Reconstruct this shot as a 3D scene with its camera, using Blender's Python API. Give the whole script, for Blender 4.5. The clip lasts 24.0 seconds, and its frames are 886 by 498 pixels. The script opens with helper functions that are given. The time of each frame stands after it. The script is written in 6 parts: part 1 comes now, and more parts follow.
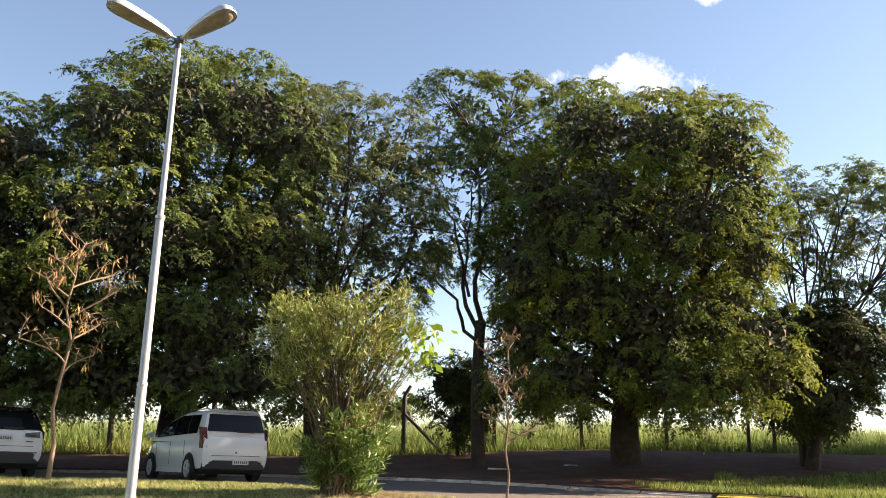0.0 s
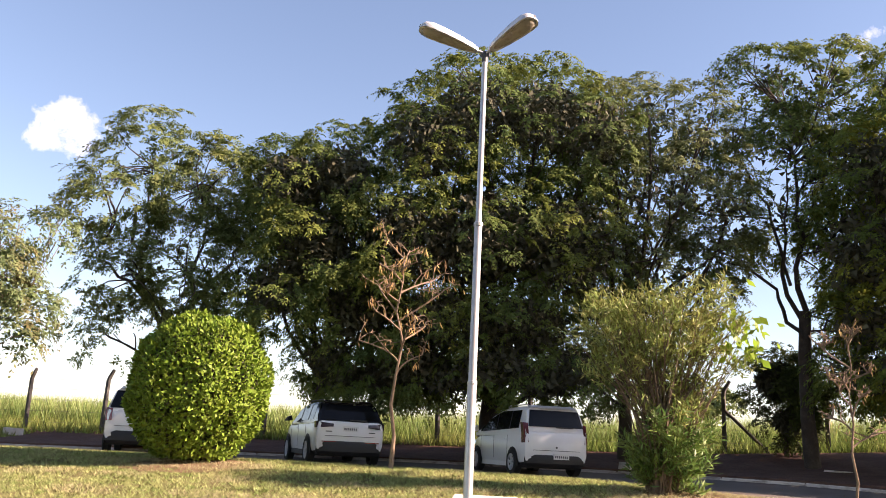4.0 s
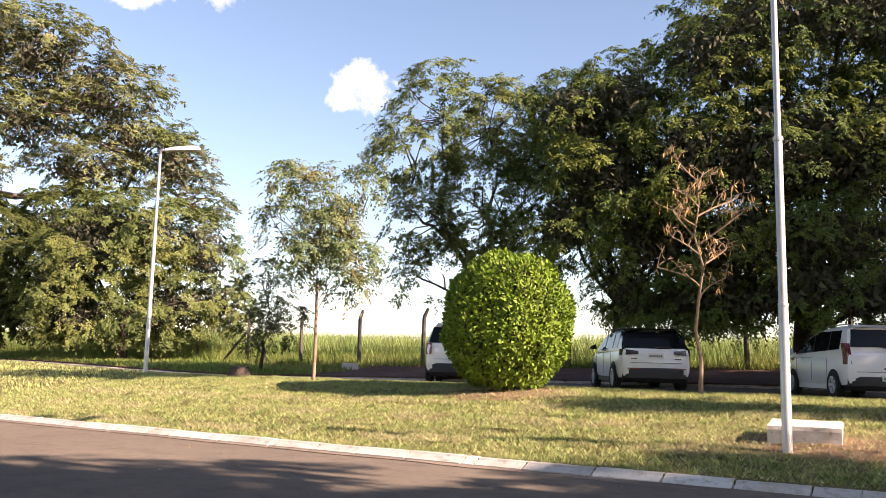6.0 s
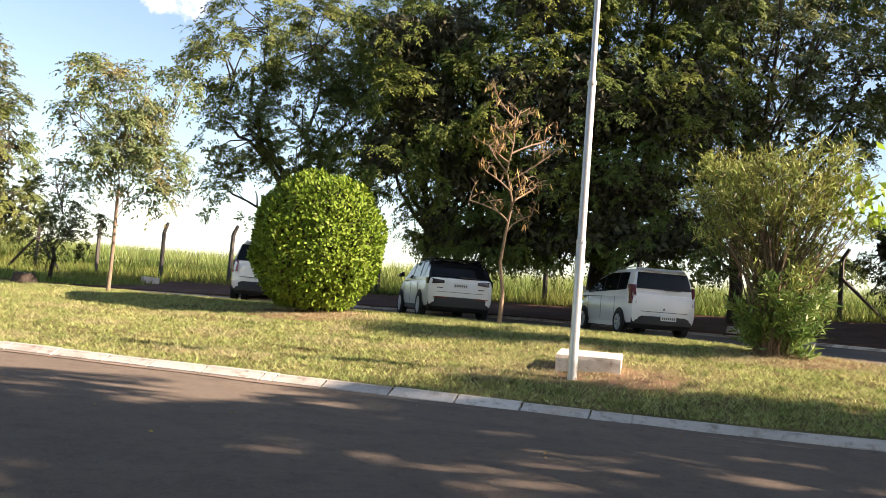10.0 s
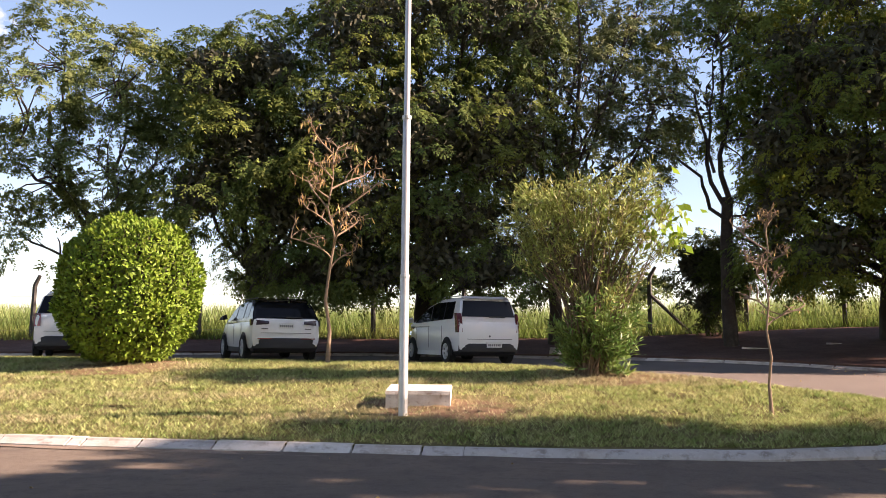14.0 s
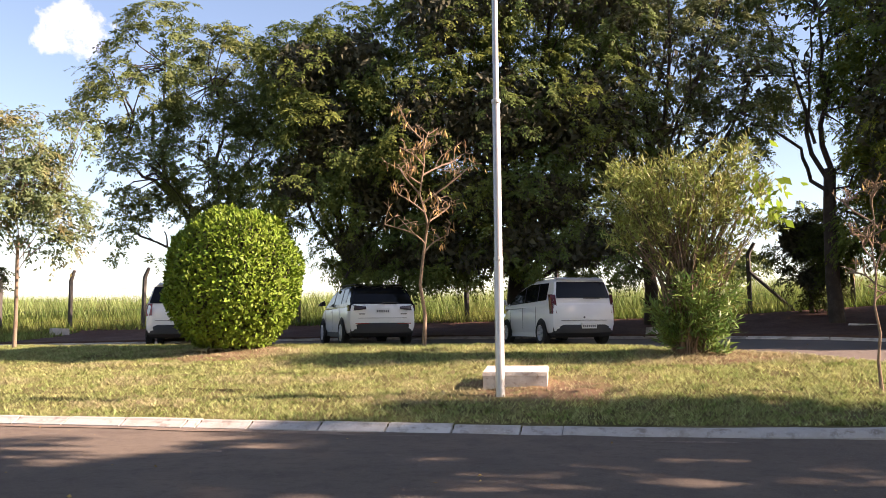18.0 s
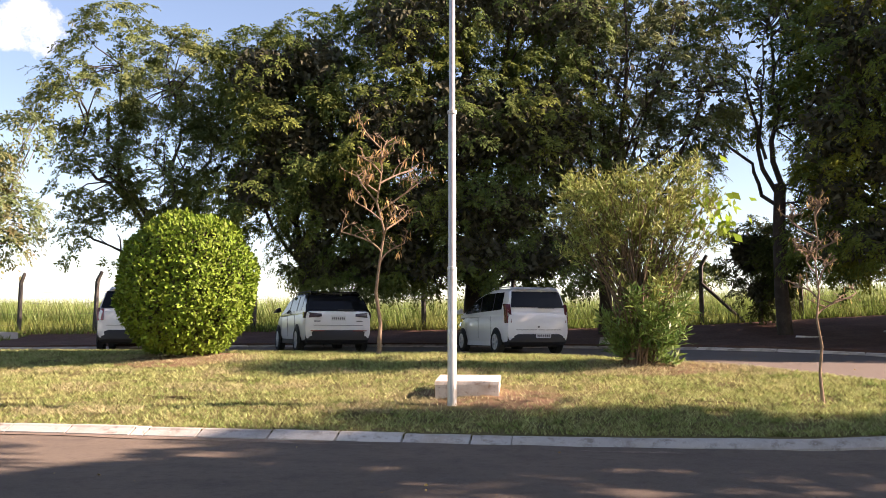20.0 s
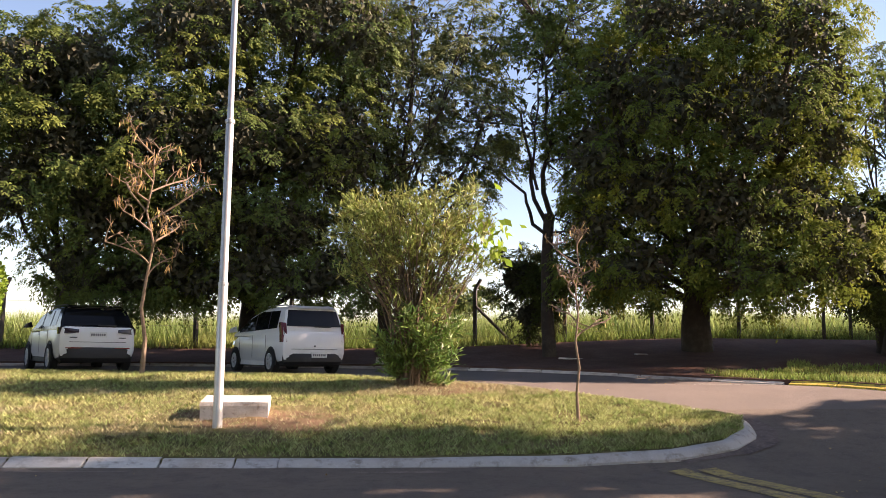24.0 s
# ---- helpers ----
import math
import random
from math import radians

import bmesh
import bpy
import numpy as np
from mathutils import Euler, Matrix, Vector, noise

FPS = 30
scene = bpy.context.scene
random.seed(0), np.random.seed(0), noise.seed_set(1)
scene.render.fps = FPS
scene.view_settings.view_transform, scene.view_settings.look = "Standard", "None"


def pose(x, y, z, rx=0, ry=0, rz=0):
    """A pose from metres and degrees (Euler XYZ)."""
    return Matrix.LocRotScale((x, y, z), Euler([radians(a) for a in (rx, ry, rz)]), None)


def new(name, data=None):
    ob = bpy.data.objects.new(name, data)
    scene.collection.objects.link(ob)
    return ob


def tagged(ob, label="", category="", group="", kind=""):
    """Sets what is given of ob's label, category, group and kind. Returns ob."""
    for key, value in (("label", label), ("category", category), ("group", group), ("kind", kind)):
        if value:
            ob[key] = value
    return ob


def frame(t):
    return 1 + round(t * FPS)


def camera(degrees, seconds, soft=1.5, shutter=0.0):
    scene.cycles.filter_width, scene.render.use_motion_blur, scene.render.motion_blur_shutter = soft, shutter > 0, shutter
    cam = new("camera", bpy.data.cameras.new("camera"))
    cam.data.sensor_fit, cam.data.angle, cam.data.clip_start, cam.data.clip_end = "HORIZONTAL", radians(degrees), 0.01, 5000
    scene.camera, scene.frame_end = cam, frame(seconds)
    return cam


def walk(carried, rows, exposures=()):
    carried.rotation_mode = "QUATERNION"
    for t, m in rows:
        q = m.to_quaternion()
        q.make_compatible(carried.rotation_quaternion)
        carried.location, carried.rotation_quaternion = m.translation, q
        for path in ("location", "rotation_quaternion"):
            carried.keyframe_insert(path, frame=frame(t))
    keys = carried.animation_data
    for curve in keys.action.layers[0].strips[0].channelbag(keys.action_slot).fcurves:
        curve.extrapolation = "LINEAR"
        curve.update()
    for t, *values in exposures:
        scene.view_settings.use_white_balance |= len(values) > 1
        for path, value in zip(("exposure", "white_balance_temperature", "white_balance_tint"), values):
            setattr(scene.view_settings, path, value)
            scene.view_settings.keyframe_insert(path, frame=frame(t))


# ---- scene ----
cam = camera(54.87, 24.0, 0.85)
PATH = [
    (0.0, pose(0.169, 0.184, 1.512, 104.26, -1.21, -9.73)),
    (0.5, pose(0.200, 0.227, 1.547, 100.76, -0.00, -10.84)),
    (1.0, pose(0.241, 0.285, 1.549, 99.63, 2.22, -14.62)),
    (1.5, pose(0.280, 0.369, 1.544, 99.06, 2.84, -16.84)),
    (3.5, pose(-0.021, 0.126, 1.573, 102.84, -1.44, 4.67)),
    (4.0, pose(-0.109, 0.118, 1.560, 103.17, -2.70, 10.18)),
    (4.5, pose(-0.109, 0.039, 1.586, 101.03, -3.02, 14.26)),
    (5.0, pose(-0.133, -0.045, 1.629, 99.77, -2.12, 20.17)),
    (5.5, pose(-0.053, -0.188, 1.587, 100.04, -0.84, 28.75)),
    (6.0, pose(-0.089, -0.203, 1.573, 97.75, -1.30, 29.98)),
    (6.5, pose(-0.099, -0.217, 1.594, 97.56, -1.54, 30.25)),
    (7.0, pose(-0.084, -0.274, 1.662, 97.67, -1.64, 34.64)),
    (7.5, pose(-0.100, -0.347, 1.595, 96.71, -2.83, 42.09)),
    (8.0, pose(-0.094, -0.368, 1.538, 96.48, -3.89, 43.72)),
    (8.5, pose(-0.091, -0.326, 1.516, 95.06, -4.82, 38.45)),
    (9.0, pose(-0.062, -0.277, 1.474, 95.01, -4.65, 28.22)),
    (9.5, pose(-0.093, -0.143, 1.476, 94.08, -4.08, 24.43)),
    (10.0, pose(-0.090, -0.054, 1.451, 93.62, -4.48, 17.30)),
    (10.5, pose(-0.039, -0.004, 1.480, 94.00, -1.32, 11.04)),
    (11.0, pose(0.000, -0.032, 1.491, 93.39, -0.36, 8.70)),
    (11.5, pose(-0.009, 0.031, 1.498, 93.37, 0.14, 7.59)),
    (13.5, pose(-0.065, 0.112, 1.545, 96.24, -0.94, 5.67)),
    (14.0, pose(-0.058, 0.143, 1.551, 96.24, -0.51, 6.05)),
    (14.5, pose(-0.076, 0.099, 1.541, 95.44, -0.20, 6.50)),
    (15.0, pose(-0.070, 0.107, 1.537, 94.85, 0.01, 6.72)),
    (15.5, pose(-0.076, 0.097, 1.539, 94.72, -0.14, 6.88)),
    (16.0, pose(-0.092, 0.074, 1.537, 94.50, 0.13, 8.97)),
    (16.5, pose(-0.095, 0.071, 1.533, 95.13, 0.97, 10.67)),
    (17.0, pose(-0.093, 0.050, 1.539, 94.74, 0.83, 10.91)),
    (17.5, pose(-0.097, 0.023, 1.530, 94.87, 1.03, 11.80)),
    (19.5, pose(0.014, -0.110, 1.557, 95.99, -1.05, 12.68)),
    (20.0, pose(0.041, -0.062, 1.567, 95.58, -0.07, 9.55)),
    (20.5, pose(0.058, -0.011, 1.566, 94.61, -0.22, 6.21)),
    (21.0, pose(0.116, 0.040, 1.593, 96.58, -0.77, 0.13)),
    (21.5, pose(0.161, 0.101, 1.593, 100.04, 0.25, -6.44)),
    (22.0, pose(0.196, 0.143, 1.565, 99.08, 0.75, -7.53)),
    (22.5, pose(0.170, 0.133, 1.576, 97.81, -0.25, -7.30)),
    (23.0, pose(0.150, 0.143, 1.591, 97.50, -1.05, -6.31)),
    (23.5, pose(0.129, 0.109, 1.580, 97.22, -0.97, -5.84)),
    (24.0, pose(0.159, 0.112, 1.555, 97.01, -0.61, -4.98)),
]
walk(cam, PATH, [(0.0, 1.57, 6550, 23), (5.0, 1.57, 6550, 34), (8.0, 1.57, 6550, 23), (9.5, 1.57, 6550, 23), (13.5, 1.57, 6550, 33), (24.0, 1.57, 6550, 33)])

# ---- light ----
SUN_FROM = Vector((1.0, 0.01, 0.53)).normalized()
sun_data = bpy.data.lights.new("sun", "SUN")
sun_data.energy, sun_data.angle, sun_data.color = 5.8, radians(0.6), (1.0, 0.84, 0.6)
sun = new("sun", sun_data)
sun.matrix_world = Matrix.Translation((30, -10, 40)) @ SUN_FROM.to_track_quat("Z", "Y").to_matrix().to_4x4()

world = bpy.data.worlds.new("sky")
scene.world = world
world.use_nodes = True
wt = world.node_tree
wt.nodes.clear()


def wn(kind, **values):
    node = wt.nodes.new(kind)
    for key, value in values.items():
        setattr(node, key, value)
    return node


def wmath(op, a, b=None):
    node = wn("ShaderNodeMath", operation=op)
    for k, v in enumerate((a, b)):
        if v is None:
            continue
        if isinstance(v, (int, float)):
            node.inputs[k].default_value = v
        else:
            wt.links.new(v, node.inputs[k])
    return node.outputs[0]


sky = wn("ShaderNodeTexSky", sky_type="NISHITA", sun_disc=False, sun_elevation=math.asin(SUN_FROM.z), sun_rotation=radians(90))
sky.air_density, sky.dust_density, sky.ozone_density = 1.0, 0.45, 1.5
coord = wn("ShaderNodeTexCoord")
fine = wn("ShaderNodeTexNoise")
fine.inputs["Scale"].default_value, fine.inputs["Detail"].default_value, fine.inputs["Roughness"].default_value = 13.0, 8.0, 0.66
wt.links.new(coord.outputs["Generated"], fine.inputs["Vector"])
# cumulus: direction, width, height
CLOUDS = [((-0.556, 0.773, 0.306), 0.052, 0.027), ((-0.655, 0.646, 0.39), 0.036, 0.024), ((-0.715, 0.583, 0.39), 0.036, 0.02),
          ((0.335, 0.843, 0.421), 0.098, 0.028), ((0.41, 0.768, 0.5), 0.02, 0.016), ((0.64, 0.72, 0.25), 0.06, 0.035),
          ((0.75, 0.40, 0.45), 0.14, 0.07), ((-0.85, -0.2, 0.42), 0.2, 0.1), ((0.2, -0.85, 0.45), 0.25, 0.1)]
total = None
for (dx, dy, dz), cw, ch in CLOUDS:
    d = Vector((dx, dy, dz)).normalized()
    side = Vector((d.y, -d.x, 0)).normalized()
    up = side.cross(d)
    dots = []
    for axis, size in ((side, cw), (up, ch)):
        dot = wn("ShaderNodeVectorMath", operation="DOT_PRODUCT")
        wt.links.new(coord.outputs["Generated"], dot.inputs[0])
        dot.inputs[1].default_value = axis
        sq = wmath("DIVIDE", dot.outputs["Value"], size)
        dots.append(wmath("MULTIPLY", sq, sq))
    ahead = wn("ShaderNodeVectorMath", operation="DOT_PRODUCT")
    wt.links.new(coord.outputs["Generated"], ahead.inputs[0])
    ahead.inputs[1].default_value = d
    r2 = wmath("ADD", dots[0], dots[1])
    r2 = wmath("SUBTRACT", 1.0, r2)
    r2 = wmath("ADD", r2, wmath("MULTIPLY", wmath("SUBTRACT", fine.outputs["Fac"], 0.53), 9.0))
    r2 = wmath("MULTIPLY", r2, wmath("GREATER_THAN", ahead.outputs["Value"], 0.5))
    r2 = wmath("MAXIMUM", r2, 0.0)
    total = r2 if total is None else wmath("MAXIMUM", total, r2)
fac = wmath("MINIMUM", wmath("MULTIPLY", total, 0.55), 0.95)
mix = wn("ShaderNodeMix", data_type="RGBA")
wt.links.new(fac, mix.inputs["Factor"])
gain = wn("ShaderNodeMix", data_type="RGBA", blend_type="MULTIPLY")
gain.inputs["Factor"].default_value = 1.0
gain.inputs[7].default_value = (1.03, 1.02, 0.89, 1)
wt.links.new(sky.outputs[0], gain.inputs[6])
wt.links.new(gain.outputs[2], mix.inputs[6])
mix.inputs[7].default_value = (7.6, 7.5, 7.8, 1)
background = wn("ShaderNodeBackground")
background.inputs["Strength"].default_value = 0.086
wt.links.new(mix.outputs[2], background.inputs["Color"])
wt.links.new(background.outputs[0], wn("ShaderNodeOutputWorld").inputs[0])


# ---- materials ----
def material(name, colour, rough=0.8, metal=0.0, spots=(), bump=0.0, bump_scale=30.0, island=0.0, per_object=0.0, translucent=0.0, spec=0.5):
    """spots: (scale, low, high, colour) layers of noise over the base colour."""
    m = bpy.data.materials.new(name)
    m.use_nodes = True
    t = m.node_tree
    p = t.nodes["Principled BSDF"]
    out = t.nodes["Material Output"]
    geo = t.nodes.new("ShaderNodeTexCoord")
    p.inputs["Roughness"].default_value, p.inputs["Metallic"].default_value = rough, metal
    p.inputs["Specular IOR Level"].default_value = spec
    rgb = t.nodes.new("ShaderNodeRGB")
    rgb.outputs[0].default_value = (*colour, 1)
    last = rgb.outputs[0]
    where = t.nodes.new("ShaderNodeNewGeometry")
    for scale, low, high, other in spots:
        n = t.nodes.new("ShaderNodeTexNoise")
        n.inputs["Scale"].default_value, n.inputs["Detail"].default_value, n.inputs["Roughness"].default_value = scale, 5.0, 0.6
        t.links.new(where.outputs["Position"], n.inputs["Vector"])
        r = t.nodes.new("ShaderNodeMapRange")
        r.inputs["From Min"].default_value, r.inputs["From Max"].default_value = low, high
        t.links.new(n.outputs["Fac"], r.inputs["Value"])
        x = t.nodes.new("ShaderNodeMix")
        x.data_type = "RGBA"
        t.links.new(r.outputs[0], x.inputs["Factor"])
        t.links.new(last, x.inputs[6])
        x.inputs[7].default_value = (*other, 1)
        last = x.outputs[2]
    for amount, node, socket in ((island, "ShaderNodeNewGeometry", "Random Per Island"), (per_object, "ShaderNodeObjectInfo", "Random")):
        if amount:
            s = t.nodes.new(node)
            r = t.nodes.new("ShaderNodeMapRange")
            r.inputs["To Min"].default_value, r.inputs["To Max"].default_value = 1 - amount, 1 + amount
            t.links.new(s.outputs[socket], r.inputs["Value"])
            h = t.nodes.new("ShaderNodeHueSaturation")
            t.links.new(r.outputs[0], h.inputs["Value"])
            r2 = t.nodes.new("ShaderNodeMapRange")
            r2.inputs["To Min"].default_value, r2.inputs["To Max"].default_value = 0.5 - amount * 0.05, 0.5 + amount * 0.04
            t.links.new(s.outputs[socket], r2.inputs["Value"])
            t.links.new(r2.outputs[0], h.inputs["Hue"])
            t.links.new(last, h.inputs["Color"])
            last = h.outputs[0]
    t.links.new(last, p.inputs["Base Color"])
    if bump:
        n = t.nodes.new("ShaderNodeTexNoise")
        n.inputs["Scale"].default_value, n.inputs["Detail"].default_value = bump_scale, 6.0
        t.links.new(where.outputs["Position"], n.inputs["Vector"])
        b = t.nodes.new("ShaderNodeBump")
        b.inputs["Strength"].default_value, b.inputs["Distance"].default_value = bump, 0.02
        t.links.new(n.outputs["Fac"], b.inputs["Height"])
        t.links.new(b.outputs[0], p.inputs["Normal"])
    if translucent:
        tr = t.nodes.new("ShaderNodeBsdfTranslucent")
        t.links.new(last, tr.inputs["Color"])
        ms = t.nodes.new("ShaderNodeMixShader")
        ms.inputs[0].default_value = translucent
        t.links.new(p.outputs[0], ms.inputs[1])
        t.links.new(tr.outputs[0], ms.inputs[2])
        t.links.new(ms.outputs[0], out.inputs[0])
    return m


M_ASPHALT = material("asphalt", (0.174, 0.143, 0.118), 0.9, spec=0.06, spots=[(0.35, 0.4, 0.7, (0.213, 0.172, 0.137)), (1.7, 0.5, 0.72, (0.140, 0.115, 0.099)), (6, 0.5, 0.75, (0.134, 0.112, 0.095)), (32, 0.54, 0.7, (0.224, 0.190, 0.155)), (90, 0.55, 0.72, (0.252, 0.213, 0.173))], bump=0.5, bump_scale=120)
M_LANE = material("lane_asphalt", (0.185, 0.158, 0.14), 0.9, spec=0.06, spots=[(0.4, 0.4, 0.7, (0.22, 0.185, 0.162)), (70, 0.55, 0.75, (0.22, 0.18, 0.16))], bump=0.5, bump_scale=110)
M_TURF = material("turf", (0.11, 0.1, 0.045), 0.95, spec=0.06, spots=[(0.7, 0.42, 0.62, (0.22, 0.185, 0.09)), (5, 0.5, 0.7, (0.09, 0.09, 0.03)), (26, 0.48, 0.68, (0.18, 0.15, 0.075))], bump=1.0, bump_scale=26)
M_BLADE = material("grass_blade", (0.365, 0.395, 0.155), 0.8, spots=[(0.8, 0.49, 0.68, (0.46, 0.43, 0.2)), (3.5, 0.5, 0.6, (0.23, 0.29, 0.085)), (11, 0.54, 0.66, (0.5, 0.48, 0.24))], island=0.7, translucent=0.35, spec=0.25)
M_DRYGRASS = material("dry_clippings", (0.42, 0.375, 0.215), 0.9, island=0.4, translucent=0.2, spec=0.2)
M_SOIL = material("red_soil", (0.112, 0.062, 0.049), 0.95, spec=0.06, spots=[(1.2, 0.4, 0.65, (0.15, 0.092, 0.07)), (11, 0.5, 0.7, (0.085, 0.054, 0.044))], bump=0.8, bump_scale=18)
M_LITTER = material("dry_soil", (0.2, 0.125, 0.082), 0.95, spec=0.06, spots=[(2.5, 0.42, 0.6, (0.17, 0.12, 0.06)), (9, 0.45, 0.65, (0.27, 0.18, 0.115)), (14, 0.55, 0.65, (0.09, 0.065, 0.04))], bump=0.8, bump_scale=40)
M_FIELD = material("field_ground", (0.09, 0.12, 0.03), 0.95, spec=0.06, spots=[(0.05, 0.4, 0.6, (0.13, 0.16, 0.045)), (0.8, 0.45, 0.65, (0.06, 0.09, 0.02))], bump=0.6, bump_scale=4)
M_APRON = material("worn_apron", (0.2, 0.155, 0.135), 0.95, spec=0.06, spots=[(3, 0.42, 0.62, (0.13, 0.105, 0.095)), (22, 0.52, 0.7, (0.27, 0.22, 0.18))], bump=0.6, bump_scale=40)
M_LINE_YELLOW = material("faded_yellow_line", (0.42, 0.31, 0.1), 0.85, spots=[(7, 0.45, 0.58, (0.2, 0.15, 0.09)), (30, 0.5, 0.65, (0.5, 0.38, 0.12))])
M_DUST = material("kerb_dust", (0.27, 0.21, 0.17), 0.95, spec=0.06, spots=[(3, 0.4, 0.65, (0.18, 0.145, 0.12)), (30, 0.5, 0.7, (0.34, 0.28, 0.22))], bump=0.5, bump_scale=60)
M_CROP = material("crop_leaf", (0.24, 0.315, 0.1), 0.6, island=0.4, translucent=0.45, spots=[(0.5, 0.45, 0.65, (0.36, 0.41, 0.155)), (2.2, 0.5, 0.66, (0.15, 0.22, 0.05))], spec=0.3)
# Pale kerb concrete, darker brown in noise patches.
M_KERB_DULL = material("brown_patched_concrete", (0.62, 0.56, 0.51), 0.9, spec=0.06, per_object=0.25, spots=[(3, 0.48, 0.72, (0.24, 0.18, 0.14))], bump=0.5, bump_scale=45)
M_KERB = material("kerb_concrete", (0.54, 0.51, 0.47), 0.85, per_object=0.16, spots=[(1.4, 0.48, 0.66, (0.4, 0.36, 0.31)), (6, 0.53, 0.69, (0.31, 0.27, 0.23)), (25, 0.55, 0.75, (0.62, 0.6, 0.57))], bump=0.5, bump_scale=45)
M_YELLOW = material("yellow_paint", (0.74, 0.54, 0.08), 0.7, spots=[(9, 0.52, 0.66, (0.3, 0.22, 0.1))], bump=0.2)
M_WHITE_LINE = material("white_road_paint", (0.75, 0.73, 0.68), 0.8, spots=[(14, 0.5, 0.66, (0.25, 0.22, 0.2))])
M_CONCRETE = material("painted_concrete", (0.7, 0.65, 0.6), 0.85, spots=[(2.5, 0.45, 0.7, (0.52, 0.44, 0.38)), (9, 0.56, 0.7, (0.4, 0.31, 0.25)), (30, 0.6, 0.72, (0.35, 0.28, 0.23))], bump=0.4, bump_scale=40)
M_POST = material("fence_concrete", (0.1, 0.088, 0.078), 0.9, spots=[(5, 0.45, 0.7, (0.06, 0.052, 0.045))], bump=0.5)
M_WIRE = material("fence_wire", (0.2, 0.19, 0.18), 0.6, 0.7)
M_GALV = material("galvanised_steel", (0.55, 0.55, 0.55), 0.42, 0.55, spots=[(7, 0.45, 0.7, (0.5, 0.5, 0.5))], bump=0.08)
M_LAMP_BODY = material("lamp_housing", (0.7, 0.7, 0.7), 0.45, 0.3, spots=[(6, 0.5, 0.7, (0.52, 0.52, 0.52))])
M_LAMP_LENS = material("lamp_lens", (0.45, 0.4, 0.32), 0.25, spots=[(9, 0.45, 0.7, (0.33, 0.28, 0.21))])
M_DARK = material("dark_gap", (0.02, 0.02, 0.02), 0.7)
M_BARK = material("bark", (0.055, 0.041, 0.032), 0.95, spots=[(6, 0.45, 0.7, (0.09, 0.07, 0.055)), (30, 0.5, 0.7, (0.05, 0.035, 0.028))], bump=1.0, bump_scale=22)
M_BARK_PALE = material("pale_bark", (0.25, 0.185, 0.13), 0.95, spots=[(6, 0.45, 0.7, (0.16, 0.115, 0.08))], bump=0.8, bump_scale=30)
M_BARK_CREAM = material("cream_bark", (0.42, 0.35, 0.25), 0.9, spots=[(5, 0.45, 0.7, (0.3, 0.24, 0.17))], bump=0.4, bump_scale=30)
M_BARK_DRY = material("dry_bark", (0.25, 0.18, 0.125), 0.95, spots=[(9, 0.45, 0.7, (0.17, 0.12, 0.08))], bump=0.6, bump_scale=40)
M_LEAF = material("leaf", (0.105, 0.148, 0.042), 0.6, island=0.26, translucent=0.32, spots=[(0.35, 0.45, 0.62, (0.175, 0.205, 0.045))], spec=0.1)
M_LEAF_GREY = material("leaf_greyish", (0.13, 0.155, 0.062), 0.6, island=0.28, translucent=0.32, spots=[(0.5, 0.45, 0.62, (0.17, 0.19, 0.07))], spec=0.2)
# Brighter copy of leaf: sunlight on the big round crown is put into the colour.
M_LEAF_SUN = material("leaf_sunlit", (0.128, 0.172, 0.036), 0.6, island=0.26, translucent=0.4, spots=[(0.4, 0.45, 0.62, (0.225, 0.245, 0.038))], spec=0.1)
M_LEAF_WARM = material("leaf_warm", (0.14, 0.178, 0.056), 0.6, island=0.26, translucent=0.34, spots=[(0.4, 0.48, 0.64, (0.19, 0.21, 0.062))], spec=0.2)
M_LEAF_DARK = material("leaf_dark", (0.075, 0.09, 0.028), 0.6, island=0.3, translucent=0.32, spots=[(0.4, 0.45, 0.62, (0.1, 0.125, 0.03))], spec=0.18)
# Dark leaf colour that stands for the shade inside crowns and bush.
M_LEAF_CORE_SHADE = material("leaf_inner_shade", (0.085, 0.085, 0.055), 0.7, island=0.3, spec=0.1)
M_LEAF_YUCCA = material("leaf_yucca", (0.24, 0.27, 0.08), 0.5, island=0.35, translucent=0.3, spec=0.3)
# Patches mix flaked bark with sun dapple and shade put into the colour.
M_BARK_RAIN = material("flaked_dappled_bark", (0.13, 0.1, 0.083), 0.95, spots=[(1.6, 0.48, 0.55, (0.27, 0.22, 0.18)), (3.1, 0.5, 0.55, (0.07, 0.05, 0.04)), (14, 0.5, 0.7, (0.12, 0.085, 0.065))], bump=1.0, bump_scale=9)
M_LEAF_RAIN = material("leaf_rain", (0.15, 0.178, 0.06), 0.6, island=0.3, translucent=0.35, spots=[(0.3, 0.45, 0.6, (0.2, 0.205, 0.09))], spec=0.2)
M_BLADE_GREEN = material("green_grass_blade", (0.17, 0.235, 0.055), 0.8, spots=[(0.5, 0.45, 0.62, (0.27, 0.3, 0.09))], island=0.4, translucent=0.35, spec=0.2)
M_LEAF_PALE = material("leaf_pale", (0.18, 0.235, 0.1), 0.55, island=0.35, translucent=0.45, spots=[(0.9, 0.5, 0.62, (0.25, 0.22, 0.1))], spec=0.3)
M_LEAF_HEDGE = material("leaf_hedge", (0.14, 0.22, 0.024), 0.5, island=0.25, translucent=0.08, spots=[(1.2, 0.45, 0.65, (0.18, 0.26, 0.03))], spec=0.18)
M_LEAF_OLIVE = material("leaf_olive", (0.24, 0.29, 0.075), 0.5, island=0.5, translucent=0.28, spots=[(2, 0.45, 0.65, (0.36, 0.35, 0.11))], spec=0.3)
